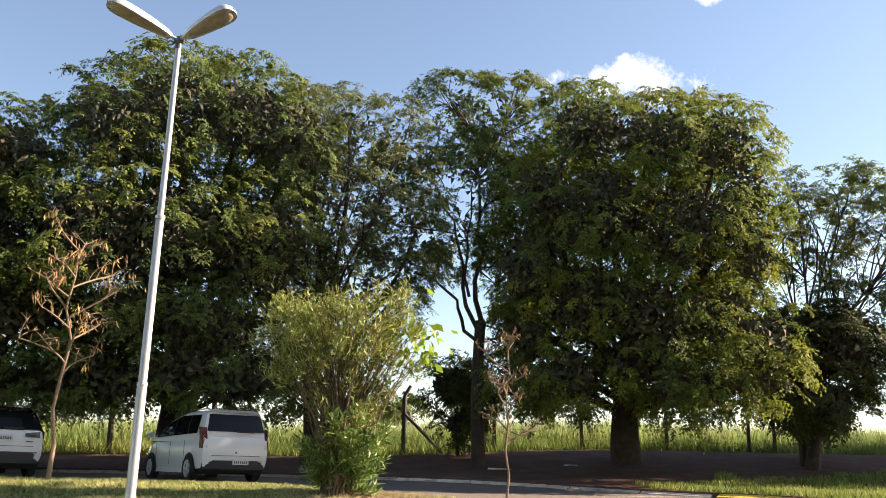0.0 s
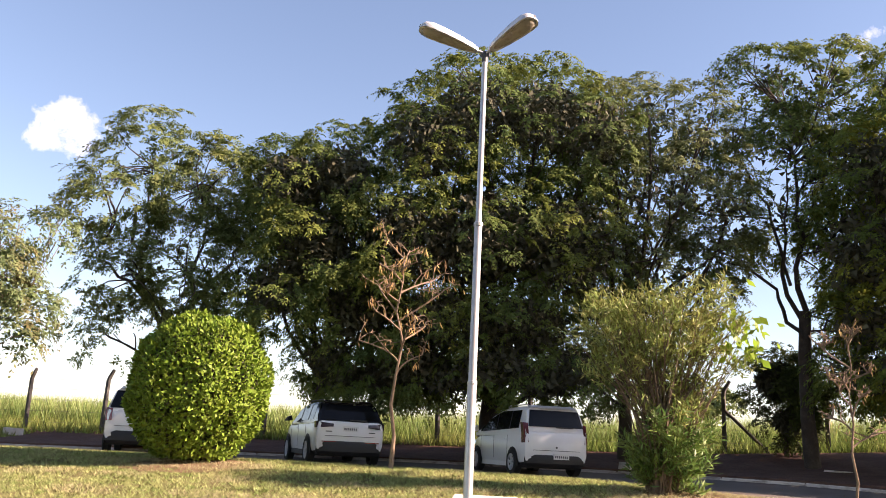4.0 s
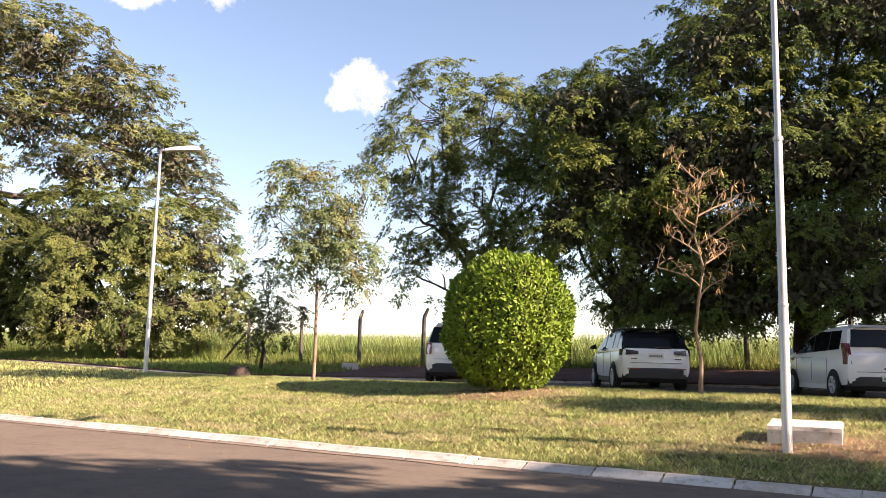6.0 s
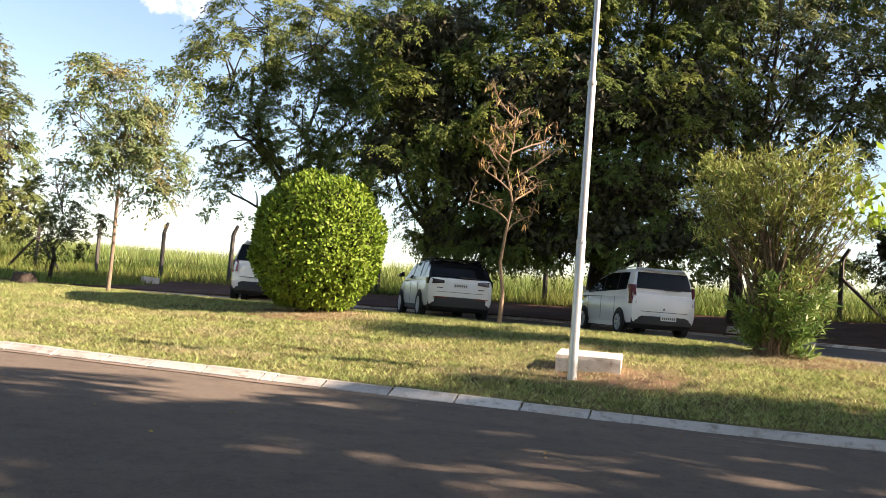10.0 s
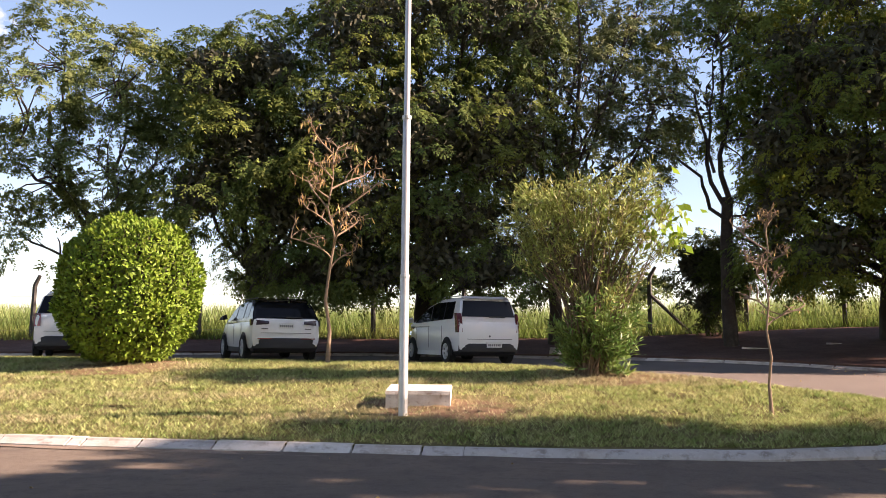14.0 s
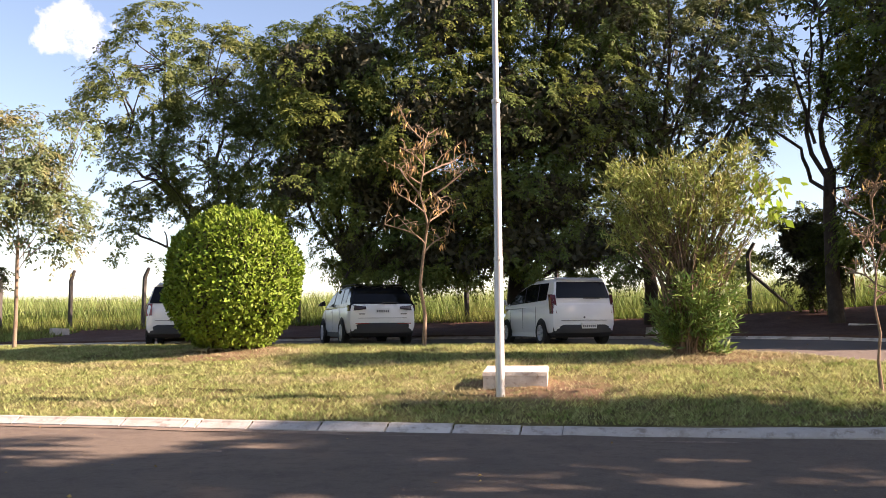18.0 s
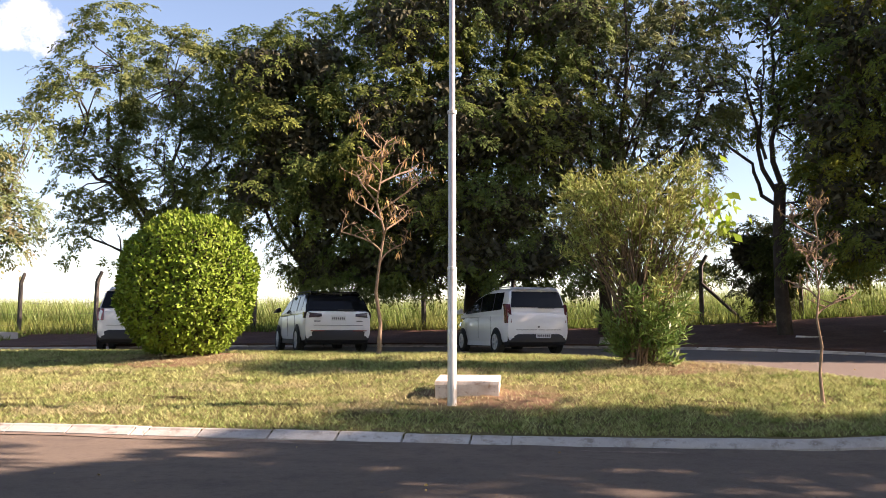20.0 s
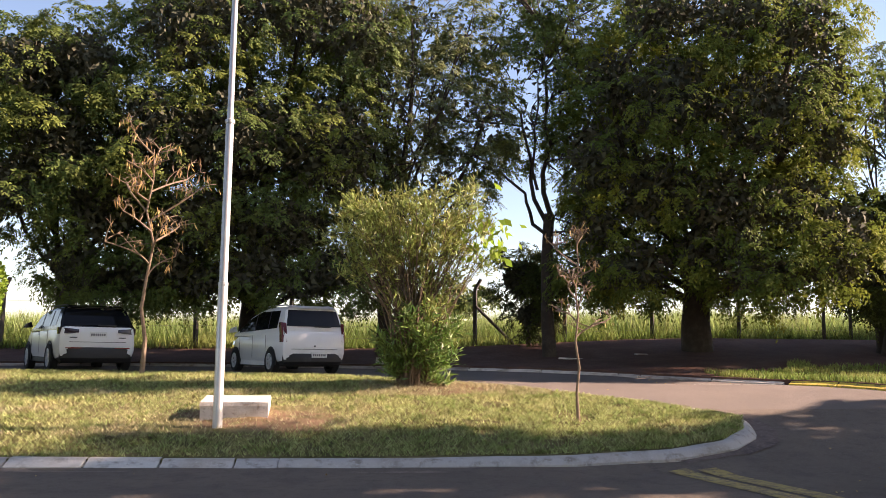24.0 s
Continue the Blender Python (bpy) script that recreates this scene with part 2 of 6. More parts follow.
M_LEAF_OLEANDER = material("leaf_oleander", (0.11, 0.185, 0.045), 0.45, island=0.5, translucent=0.25, spots=[(3, 0.45, 0.65, (0.22, 0.3, 0.075))], spec=0.4)
M_BARK_TWIG = material("brown_twig", (0.15, 0.105, 0.07), 0.95, spots=[(9, 0.45, 0.7, (0.22, 0.16, 0.11))])
M_LEAF_BRIGHT = material("leaf_bright", (0.24, 0.36, 0.035), 0.4, island=0.2, translucent=0.5)
M_LEAF_DRY = material("leaf_dry", (0.4, 0.27, 0.11), 0.85, island=0.4, translucent=0.3)
M_PAINT = material("white_car_paint", (0.86, 0.86, 0.87), 0.22, spots=[(1.5, 0.5, 0.8, (0.82, 0.81, 0.8))], spec=0.6)
M_BLACK_PAINT = material("black_car_paint", (0.012, 0.012, 0.014), 0.2, spec=0.5)
M_BLACK_PLASTIC = material("black_plastic", (0.018, 0.018, 0.02), 0.55, bump=0.1, bump_scale=200)
M_GLASS = material("tinted_glass", (0.008, 0.009, 0.011), 0.05, spec=0.16)
M_RUBBER = material("tyre_rubber", (0.02, 0.02, 0.02), 0.85, bump=0.3, bump_scale=90)
M_RIM = material("alloy_rim", (0.7, 0.7, 0.72), 0.35, 0.35)
M_TAIL = material("tail_light_red", (0.2, 0.012, 0.014), 0.15, spec=0.8)
M_TAIL_DARK = material("tail_light_dark_red", (0.13, 0.028, 0.036), 0.15, spec=0.8)
M_TAIL_CLEAR = material("tail_light_smoked", (0.05, 0.03, 0.036), 0.15, spec=0.8)
M_PLATE = material("number_plate", (0.72, 0.72, 0.7), 0.5)
M_CHROME = material("chrome", (0.75, 0.75, 0.76), 0.15, 1.0)
M_BOXTRIM = material("grey_bar", (0.1, 0.1, 0.11), 0.5)


# ---- builders ----
class Geo:
    """Collects vertices and faces for one mesh."""

    def __init__(self):
        self.v, self.f = [], []

    def add(self, verts, faces):
        k = len(self.v)
        self.v.extend([tuple(p) for p in verts])
        self.f.extend([tuple(i + k for i in face) for face in faces])
        return self

    def box(self, a, b, taper=0.0):
        (x0, y0, z0), (x1, y1, z1) = a, b
        t = taper
        v = [(x0, y0, z0), (x1, y0, z0), (x1, y1, z0), (x0, y1, z0), (x0 + t, y0 + t, z1), (x1 - t, y0 + t, z1), (x1 - t, y1 - t, z1), (x0 + t, y1 - t, z1)]
        return self.add(v, [(0, 3, 2, 1), (4, 5, 6, 7), (0, 1, 5, 4), (1, 2, 6, 5), (2, 3, 7, 6), (3, 0, 4, 7)])

    def tube(self, path, radii, sides=8, cap=True):
        path = [Vector(p) for p in path]
        rings = []
        ref = Vector((0.31, 0.95, 0.05))
        for i, p in enumerate(path):
            d = (path[min(i + 1, len(path) - 1)] - path[max(i - 1, 0)]).normalized()
            if abs(d.dot(ref)) > 0.95:
                ref = Vector((0.95, 0.1, 0.3))
            a = d.cross(ref).normalized()
            b = d.cross(a)
            rings.append([p + (a * math.cos(2 * math.pi * k / sides) + b * math.sin(2 * math.pi * k / sides)) * radii[i] for k in range(sides)])
        verts = [q for r in rings for q in r]
        faces = []
        for i in range(len(path) - 1):
            for k in range(sides):
                j = (k + 1) % sides
                faces.append((i * sides + k, i * sides + j, (i + 1) * sides + j, (i + 1) * sides + k))
        if cap:
            faces.append(tuple(range(sides))[::-1])
            faces.append(tuple((len(path) - 1) * sides + k for k in range(sides)))
        return self.add(verts, faces)

    def loft(self, rings, close=True):
        n = len(rings[0])
        faces = []
        for i in range(len(rings) - 1):
            for k in range(n):
                j = (k + 1) % n
                faces.append((i * n + k, i * n + j, (i + 1) * n + j, (i + 1) * n + k))
        if close:
            faces.append(tuple(range(n))[::-1])
            faces.append(tuple((len(rings) - 1) * n + k for k in range(n)))
        return self.add([p for r in rings for p in r], faces)

    def mesh(self, name, mat, smooth=False, weld=False):
        me = bpy.data.meshes.new(name)
        me.from_pydata(self.v, [], self.f)
        bm = bmesh.new()
        bm.from_mesh(me)
        bmesh.ops.recalc_face_normals(bm, faces=bm.faces)
        bm.to_mesh(me)
        bm.free()
        me.materials.append(mat)
        if smooth:
            me.polygons.foreach_set("use_smooth", [True] * len(me.polygons))
            me.set_sharp_from_angle(angle=radians(38))
        return me


def part(name, geo, mat, parent, label="", smooth=False, at=None):
    ob = new(name, geo.mesh(name, mat, smooth) if isinstance(geo, Geo) else geo)
    ob.parent = parent
    if at is not None:
        ob.matrix_basis = at
    if label:
        ob["label"] = label
    return ob


def thing(name, m, label, category, group="", kind=""):
    ob = new(name)
    ob.empty_display_size = 0.2
    ob.matrix_basis = m
    return tagged(ob, label, category, group, kind)


def quads_mesh(name, verts, mat, smooth=True):
    """A mesh of loose quads from an array (n, 4, 3)."""
    n = len(verts)
    me = bpy.data.meshes.new(name)
    me.vertices.add(n * 4)
    me.vertices.foreach_set("co", np.asarray(verts, dtype=np.float32).ravel())
    me.loops.add(n * 4)
    me.loops.foreach_set("vertex_index", np.arange(n * 4, dtype=np.int32))
    me.polygons.add(n)
    me.polygons.foreach_set("loop_start", np.arange(0, n * 4, 4, dtype=np.int32))
    me.update(calc_edges=True)
    me.materials.append(mat)
    return me


def tris_mesh(name, verts, mat):
    """A mesh of loose triangles from an array (n, 3, 3)."""
    n = len(verts)
    me = bpy.data.meshes.new(name)
    me.vertices.add(n * 3)
    me.vertices.foreach_set("co", np.asarray(verts, dtype=np.float32).ravel())
    me.loops.add(n * 3)
    me.loops.foreach_set("vertex_index", np.arange(n * 3, dtype=np.int32))
    me.polygons.add(n)
    me.polygons.foreach_set("loop_start", np.arange(0, n * 3, 3, dtype=np.int32))
    me.update(calc_edges=True)
    me.materials.append(mat)
    return me


def unit(a):
    return a / np.maximum(np.linalg.norm(a, axis=-1, keepdims=True), 1e-9)


def leaves(base, way, length, width, rng, fold=0.25, face=None):
    """Leaf quads: base, left, tip, right; slightly folded along the middle. face: the way each leaf's blade looks, else any way."""
    n = len(base)
    side = unit(np.cross(way, unit(rng.normal(size=(n, 3))) if face is None else face))
    up = np.cross(side, way)
    mid = base + way * (length * 0.5)[:, None]
    s, lift = side * (width * 0.5)[:, None], up * (width * fold)[:, None]
    return np.stack([base, mid - s + lift, base + way * length[:, None], mid + s + lift], axis=1)


def sstep(a, b, x):
    s = min(1.0, max(0.0, (x - a) / (b - a)))
    return s * s * (3 - 2 * s)


# ---- the lie of the land: a level road, a grass bank, a level parking lane, a rise to the field ----
BANK_U = [1.3, 2.9, 5.0, 6.5, 8.0, 11.0, 15.0, 18.0, 21.0, 60.0, 160.0]
BANK_Z = [0.12, 0.40, 0.72, 0.95, 1.06, 1.08, 1.28, 1.72, 1.80, 1.84, 1.3]


def land(x, y):
    u = y + 0.08 * x - 10.6 if x > -60 else y - 15.4
    return float(np.interp(u, BANK_U, BANK_Z)) + 0.45 * sstep(0, 12, x) * sstep(9, 16, u) + 0.35 * sstep(-22, -38, x) * sstep(2, 8, u)


def paved(x, y):
    return land(x, y) - 0.125


ISLAND_X = [-90, -60, -40, -26, -11, 0, 3, 4.5, 5.5, 6.05, 6.3]
ISLAND_FRONT = [18.6, 17.0, 15.0, 13.25, 12.45, 12.0, 12.0, 12.2, 12.65, 13.2, 13.9]
ISLAND_BX = [-90, -40, -12, -6, -3, -0.5, 1.8, 3.2, 5.2, 6.05, 6.3]
ISLAND_BACK = [22.5, 21.4, 20.9, 20.6, 20.0, 18.9, 17.6, 16.7, 15.3, 14.5, 14.0]
VERGE_X = [-90, -40, -22, -10.7, -5, 0, 2.8, 6.2, 9.9, 11.4, 12.6, 16, 30, 90]
VERGE_EDGE = [25.0, 24.2, 23.6, 25.4, 25.6, 25.0, 23.8, 21.8, 18.7, 16.7, 15.3, 14.2, 13.4, 12.0]
FENCE_Y = 28.8


def island_front(x):
    return float(np.interp(x, ISLAND_X, ISLAND_FRONT))


def island_back(x):
    return float(np.interp(x, ISLAND_BX, ISLAND_BACK))


def verge_edge(x):
    return float(np.interp(x, VERGE_X, VERGE_EDGE))


def smooth_line(fn, x, w=0.9):
    return sum(fn(x + d * w) for d in (-1, -0.5, 0, 0.5, 1)) / 5


def sheet(name, xs, ys_of, height, mat, rows, kind="structure", skirt=0.0):
    """A grid between two edges that run along x."""
    g = Geo()
    grid = []
    for x in xs:
        a, b = ys_of(x)
        grid.append([(x, a + (b - a) * j / rows, height(x, a + (b - a) * j / rows)) for j in range(rows + 1)])
    verts = [p for col in grid for p in col]
    n = rows + 1
    faces = [(i * n + j, (i + 1) * n + j, (i + 1) * n + j + 1, i * n + j + 1) for i in range(len(xs) - 1) for j in range(rows)]
    g.add(verts, faces)
    if skirt:
        for edge in (0, rows):
            v = []
            for col in grid:
                x, y, z = col[edge]
                v += [(x, y, z), (x, y, z - skirt)]
            g.add(v, [(2 * i, 2 * i + 2, 2 * i + 3, 2 * i + 1) for i in range(len(xs) - 1)])
    ob = new(name, g.mesh(name, mat, True))
    return tagged(ob, kind=kind)


def spaced(a, b, step):
    n = max(1, round((b - a) / step))
    return [a + (b - a) * i / n for i in range(n + 1)]


# the open ground, out to the horizon
far = [-2500, -900, -350, -150] + spaced(-90, 90, 3.0) + [150, 350, 900, 2500]
ys = [-2500, -800, -250, -80, -30] + spaced(-12, 64, 2.0) + [100, 160, 300, 800, 2500]
g = Geo()
g.add([(x, y, (land(min(90, max(-90, x)), min(y, 160)) - 0.32)) for x in far for y in ys],
      [(i * len(ys) + j, (i + 1) * len(ys) + j, (i + 1) * len(ys) + j + 1, i * len(ys) + j + 1) for i in range(len(far) - 1) for j in range(len(ys) - 1)])
tagged(new("ground", g.mesh("ground", M_FIELD, True)), "green field ground reaching to the horizon", "ground", kind="structure")

road = sheet("road", spaced(-90, 90, 1.5), lambda x: (-9.0, 15.2 + 4 * sstep(-20, -80, x)), paved, M_ASPHALT, 26)
tagged(road, "worn reddish grey asphalt road", "road")
lane = sheet("lane", spaced(-90, 40, 1.0), lambda x: (15.2 + 4 * sstep(-20, -80, x) if x < 2 else 15.2, 27.0), paved, M_LANE, 16)
tagged(lane, "grey asphalt parking lane behind the grass strip", "road")


def island_height(x, y):
    bumps = 0.05 * max(0.0, noise.noise((x * 0.45, y * 2.4, 9))) + 0.035 * noise.noise((x * 0.7, y * 0.9, 0)) + 0.03 * noise.noise((x * 2.3, y * 2.9, 5)) + 0.02 * noise.noise((x * 5.1, y * 5.7, 2))
    return land(x, y) - 0.012 + bumps * sstep(0, 0.8, y - island_front(x)) * sstep(0, 0.8, island_back(x) - y)


island = sheet("grass_strip", spaced(-90, -30, 1.5) + spaced(-29.5, 5, 0.16) + spaced(5.1, 6.3, 0.12), lambda x: (island_front(x), max(island_back(x), island_front(x) + 0.05)), island_height, M_TURF, 54, skirt=0.25)
tagged(island, "sloping mown lawn strip, yellow-green and patchy", "lawn")
verge = sheet("verge", spaced(-90, 8, 1.0) + spaced(8.3, 90, 0.6), lambda x: (verge_edge(x), FENCE_Y + 1.2), lambda x, y: land(x, y) - 0.01, M_SOIL, 14, skirt=0.25)
tagged(verge, "bare red-brown soil under the trees", "soil")


# ---- trees ----
def limb(g, a, b, r0, r1, rng, sag=0.12, steps=5, sides=6):
    a, b = Vector(a), Vector(b)
    d = (b - a).length
    bend = Vector(rng.normal(size=3)) * d * sag
    bend.z = abs(bend.z) * 0.6
    path = [a.lerp(b, i / steps) + bend * math.sin(math.pi * i / steps) for i in range(steps + 1)]
    g.tube(path, [r0 + (r1 - r0) * (i / steps) ** 0.8 for i in range(steps + 1)], sides)
    return path


def build_tree(name, spot, label, blobs, bark, leaf, trunk_r, fork, count, leaf_len=0.115, leaf_wid=0.052, droop=0.45, seed=1, lean=(0, 0), twigs=60, depth=0.9,
               inner=0.45, category="tree", group="", extra_limb=0, limb_k=0.85, front=0.0, core=0, core_len=0.2, limbs=(), flare=1.14, level=0.0, tuft=(8, 9), frond=0.34, grow=0.22, under=1.0):
    """blobs: (x, y, z, half width, half height) round the foot. The trunk forks towards them; leaves hang in clumps near their surfaces."""
    rng = np.random.default_rng(seed)
    root = thing(name, pose(spot[0], spot[1], land(*spot)), label, category, group)
    B = np.array([b for b in blobs], float)
    if front:
        # the crown is as deep as it is wide: the same lobes again on its near side
        eye = np.array([-spot[0], -spot[1], 1.55 - land(*spot)])
        near = B.copy()
        near[:, :3] = eye + (B[:, :3] - eye) * front
        near[:, 3:] *= front
        B = np.concatenate([B, near])
    g = Geo()
    top = Vector((lean[0], lean[1], fork))
    centre = Vector((float(np.average(B[:, 0])), float(np.average(B[:, 1])), 0))
    path = [Vector((0, 0, -0.3)), Vector((0, 0, 0)), top * 0.3 + Vector((rng.normal() * 0.05, 0, 0)), top * 0.7 + Vector((rng.normal() * 0.07, 0, 0)), top]
    g.tube(path, [trunk_r * flare * 1.25, trunk_r * flare, trunk_r, trunk_r * 0.92, trunk_r * 0.85], 12)
    # heavy limbs, given across, away from the road and up from the foot
    nodes = []
    if limbs:
        away = Vector((spot[0], spot[1], 0)).normalized()
        across = Vector((away.y, -away.x, 0))
        for line, r0 in limbs:
            pts = [across * u + away * d + Vector((0, 0, v)) for u, d, v in line]
            fine = []
            for i in range(len(pts) - 1):
                fine += [pts[i].lerp(pts[i + 1], k / 3) + Vector(rng.normal(size=3)) * 0.12 for k in range(3)]
            fine.append(pts[-1])
            g.tube(fine, [r0 * (1 - 0.75 * i / (len(fine) - 1)) for i in range(len(fine))], 8)
            nodes += fine
    ends = []
    for b in B:
        c = Vector(b[:3])
        start = top * (0.75 + 0.25 * rng.random())
        if c.z < fork:
            start = top * max(0.35, min(0.9, c.z / fork * 0.7))
        if nodes:
            start = min(nodes, key=lambda q: (q - c).length + (2.0 if q.z > c.z else 0.0))
        ratio = min(0.55, 0.25 + 0.05 * b[3])
        path = limb(g, start, c, trunk_r * ratio * limb_k, trunk_r * 0.16, rng, 0.1, 6, 7)
        ends.append(path)
        for k in range(extra_limb):
            w = unit(rng.normal(size=3)) * (b[3] * 0.9, b[3] * depth * 0.9, b[4] * 0.9)
            limb(g, path[2 + k % 4], c + Vector(w), trunk_r * 0.16, 0.012, rng, 0.12, 4, 5)
    vol = B[:, 3] ** 2 * B[:, 4] ** 0.7
    half = np.stack([B[:, 3], B[:, 3] * depth, B[:, 4]], 1) + grow
    fronds, leaflets = tuft
    n_tufts = max(len(B), count // (fronds * leaflets))
    # tufts stand on the outer skin of the lobes; few are left deep inside a neighbouring lobe
    pick = rng.choice(len(B), n_tufts * 6, p=vol / vol.sum())
    w = unit(rng.normal(size=(n_tufts * 6, 3)))
    w[:, 2] = np.where((w[:, 2] < 0) & (rng.random(len(w)) > under), -w[:, 2], w[:, 2])
    rad = inner + (1.0 - inner) * rng.random(n_tufts * 6) ** 0.3
    cl = B[pick, :3] + w * rad[:, None] * half[pick]
    deep = np.full(len(cl), 9.0)
    for k in range(len(B)):
        d = np.linalg.norm((cl - B[k, :3]) / half[k], axis=1)
        deep = np.where(pick == k, deep, np.minimum(deep, d))
    # they gather in bunches, with gaps between
    bunch = np.array([noise.noise((p[0] * 0.95 + seed, p[1] * 0.95, p[2] * 0.95)) for p in cl])
    good = np.flatnonzero(((deep > 0.75) & (bunch > -0.02)) | (rng.random(len(cl)) < 0.1))[:n_tufts]
    cl, w, pick = cl[good], w[good], pick[good]
    cl[:, 2] = np.maximum(cl[:, 2], 0.35)
    n_tufts = len(cl)
    for i in rng.choice(n_tufts, min(twigs, n_tufts), replace=False):
        p = ends[pick[i]]
        limb(g, p[int(rng.integers(3, 7))], cl[i], trunk_r * 0.1 + 0.008, 0.008, rng, 0.1, 3, 4)
    part("trunk", g, bark, root, smooth=True)
    # each tuft is a small dome of fronds that spread and hang over, with leaflets along both sides
    axis = unit(w * 0.75 + [0, 0, 0.75 + level] + rng.normal(size=w.shape) * 0.25)
    reach = frond * (0.7 + 0.6 * rng.random(n_tufts))
    ti = np.repeat(np.arange(n_tufts), fronds)
    m = len(ti)
    ray = rng.normal(size=(m, 3))
    ray = unit(ray - axis[ti] * np.sum(ray * axis[ti], axis=1, keepdims=True))
    lift, fl = 0.1 + 0.6 * rng.random(m), reach[ti] * (0.75 + 0.4 * rng.random(m))
    fi = np.repeat(np.arange(m), leaflets)
    n = len(fi)
    at = np.tile(np.linspace(0.22, 1.0, leaflets), m) + rng.normal(size=n) * 0.04
    flip = np.tile(np.where(np.arange(leaflets) % 2, 1.0, -1.0), m)[:, None]
    spine = ray[fi] + axis[ti[fi]] * lift[fi, None]
    base = cl[ti[fi]] + spine * (fl[fi] * at)[:, None]
    base[:, 2] -= droop * fl[fi] * at ** 2
    along = unit(spine - np.stack([np.zeros(n), np.zeros(n), 2 * droop * at], 1))
    across = unit(np.cross(along, axis[ti[fi]] + [0.01, 0.02, 0.03]))
    out = unit(along * 0.75 + across * flip * 0.75 + [0, 0, -0.45 * droop] + rng.normal(size=(n, 3)) * 0.22)
    face = unit(np.cross(across, along) + axis[ti[fi]] * 0.4 + rng.normal(size=(n, 3)) * 0.4)
    ln = leaf_len * (0.65 + 0.6 * rng.random(n))
    wd = leaf_wid * (0.7 + 0.6 * rng.random(n))
    part("crown", quads_mesh("crown", leaves(base, out, ln, wd, rng, face=face), leaf), None, root)
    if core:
        # the deep leaves of the crown, with the inner shade put into their colour
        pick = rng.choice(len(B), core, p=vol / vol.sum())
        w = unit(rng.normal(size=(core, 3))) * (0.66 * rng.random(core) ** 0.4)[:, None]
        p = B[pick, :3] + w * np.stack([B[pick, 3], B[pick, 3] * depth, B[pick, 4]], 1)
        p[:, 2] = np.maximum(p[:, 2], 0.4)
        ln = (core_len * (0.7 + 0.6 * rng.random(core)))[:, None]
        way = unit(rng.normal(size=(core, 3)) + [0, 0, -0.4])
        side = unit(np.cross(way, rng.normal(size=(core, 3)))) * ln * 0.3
        part("inner_crown", tris_mesh("inner_crown", np.stack([p - side, p + side, p + way * ln], 1), M_LEAF_CORE_SHADE), None, root)
    return root


ROW = "trees along the fence"
build_tree("tree", (-3.5, 27.0), "tall dense broadleaf tree behind the parked white hatchback",
           [(-0.77, -0.21, 11.22, 2.09, 1.9), (-2.4, -0.51, 10.05, 2.05, 2.05), (1.4, 0.04, 11.0, 2.09, 1.99), (3.1, 0.12, 10.4, 1.69, 1.88), (-2.91, -0.64, 6.61, 2.18, 2.36),
            (-0.41, -0.16, 6.74, 2.75, 2.57), (2.15, 0.09, 6.62, 2.39, 2.57), (-1.73, -0.38, 4.1, 1.97, 1.43), (0.76, -0.01, 4.0, 2.34, 1.44), (-2.6, -0.5, 2.7, 1.6, 1.1), (2.5, -0.3, 2.6, 1.6, 1.1), (0.2, -0.6, 2.7, 1.8, 1.0), (-1.4, -0.4, 2.2, 1.5, 0.7), (1.5, -0.4, 2.2, 1.5, 0.7)],
           M_BARK, M_LEAF, 0.34, 3.2, 140000, seed=11, front=0.87, group=ROW, core=30000, droop=0.6)
build_tree("tree", (-9.2, 27.0), "dark broadleaf tree behind the parked grey-white sport utility car",
           [(0.75, -1.75, 8.55, 1.61, 1.52), (-0.67, -2.27, 8.2, 1.58, 1.32), (0.28, -1.91, 6.12, 1.92, 1.92), (-0.83, -2.34, 4.7, 1.4, 1.3), (1.54, -1.5, 4.27, 1.56, 1.56), (0.75, -1.2, 2.75, 1.15, 0.95), (2.6, -0.8, 2.4, 1.5, 1.0), (3.6, -0.8, 2.6, 1.3, 1.0), (1.3, -1.0, 2.1, 1.2, 0.7)],
           M_BARK, M_LEAF, 0.22, 2.6, 80000, seed=12, front=0.9, group=ROW, core=14000, droop=0.6)
build_tree("tree", (-14.1, 26.5), "airy broadleaf tree with bare lower limbs at the row's end",
           [(0.18, -3.01, 8.7, 1.68, 1.59), (1.48, -2.29, 8.12, 1.86, 1.58), (2.97, -1.59, 7.91, 1.65, 1.47), (-0.75, -3.58, 7.15, 1.4, 1.3), (-0.24, -3.26, 4.9, 1.47, 1.29),
            (1.35, -2.36, 5.3, 1.83, 1.83), (2.81, -1.66, 4.93, 1.63, 1.99), (-0.36, -3.33, 3.05, 0.91, 0.73)],
           M_BARK, M_LEAF_WARM, 0.2, 2.4, 56000, seed=13, lean=(-0.2, -0.3), extra_limb=2, group=ROW, limb_k=0.5,
           limbs=[([(-0.1, 0, 2.2), (-0.4, -0.2, 4.2), (-1.5, -0.4, 5.4), (-1.8, -0.5, 7.3), (-1.4, -0.4, 8.2)], 0.13), ([(-0.3, -0.2, 3.9), (-1.6, -0.5, 5.0), (-2.9, -0.8, 5.8)], 0.1),
                  ([(0, 0, 2.3), (0.3, -0.2, 5.0), (0.6, -0.3, 7.6)], 0.12), ([(0.2, -0.1, 4.2), (1.4, -0.2, 6.2), (2.3, -0.3, 7.6)], 0.09)])
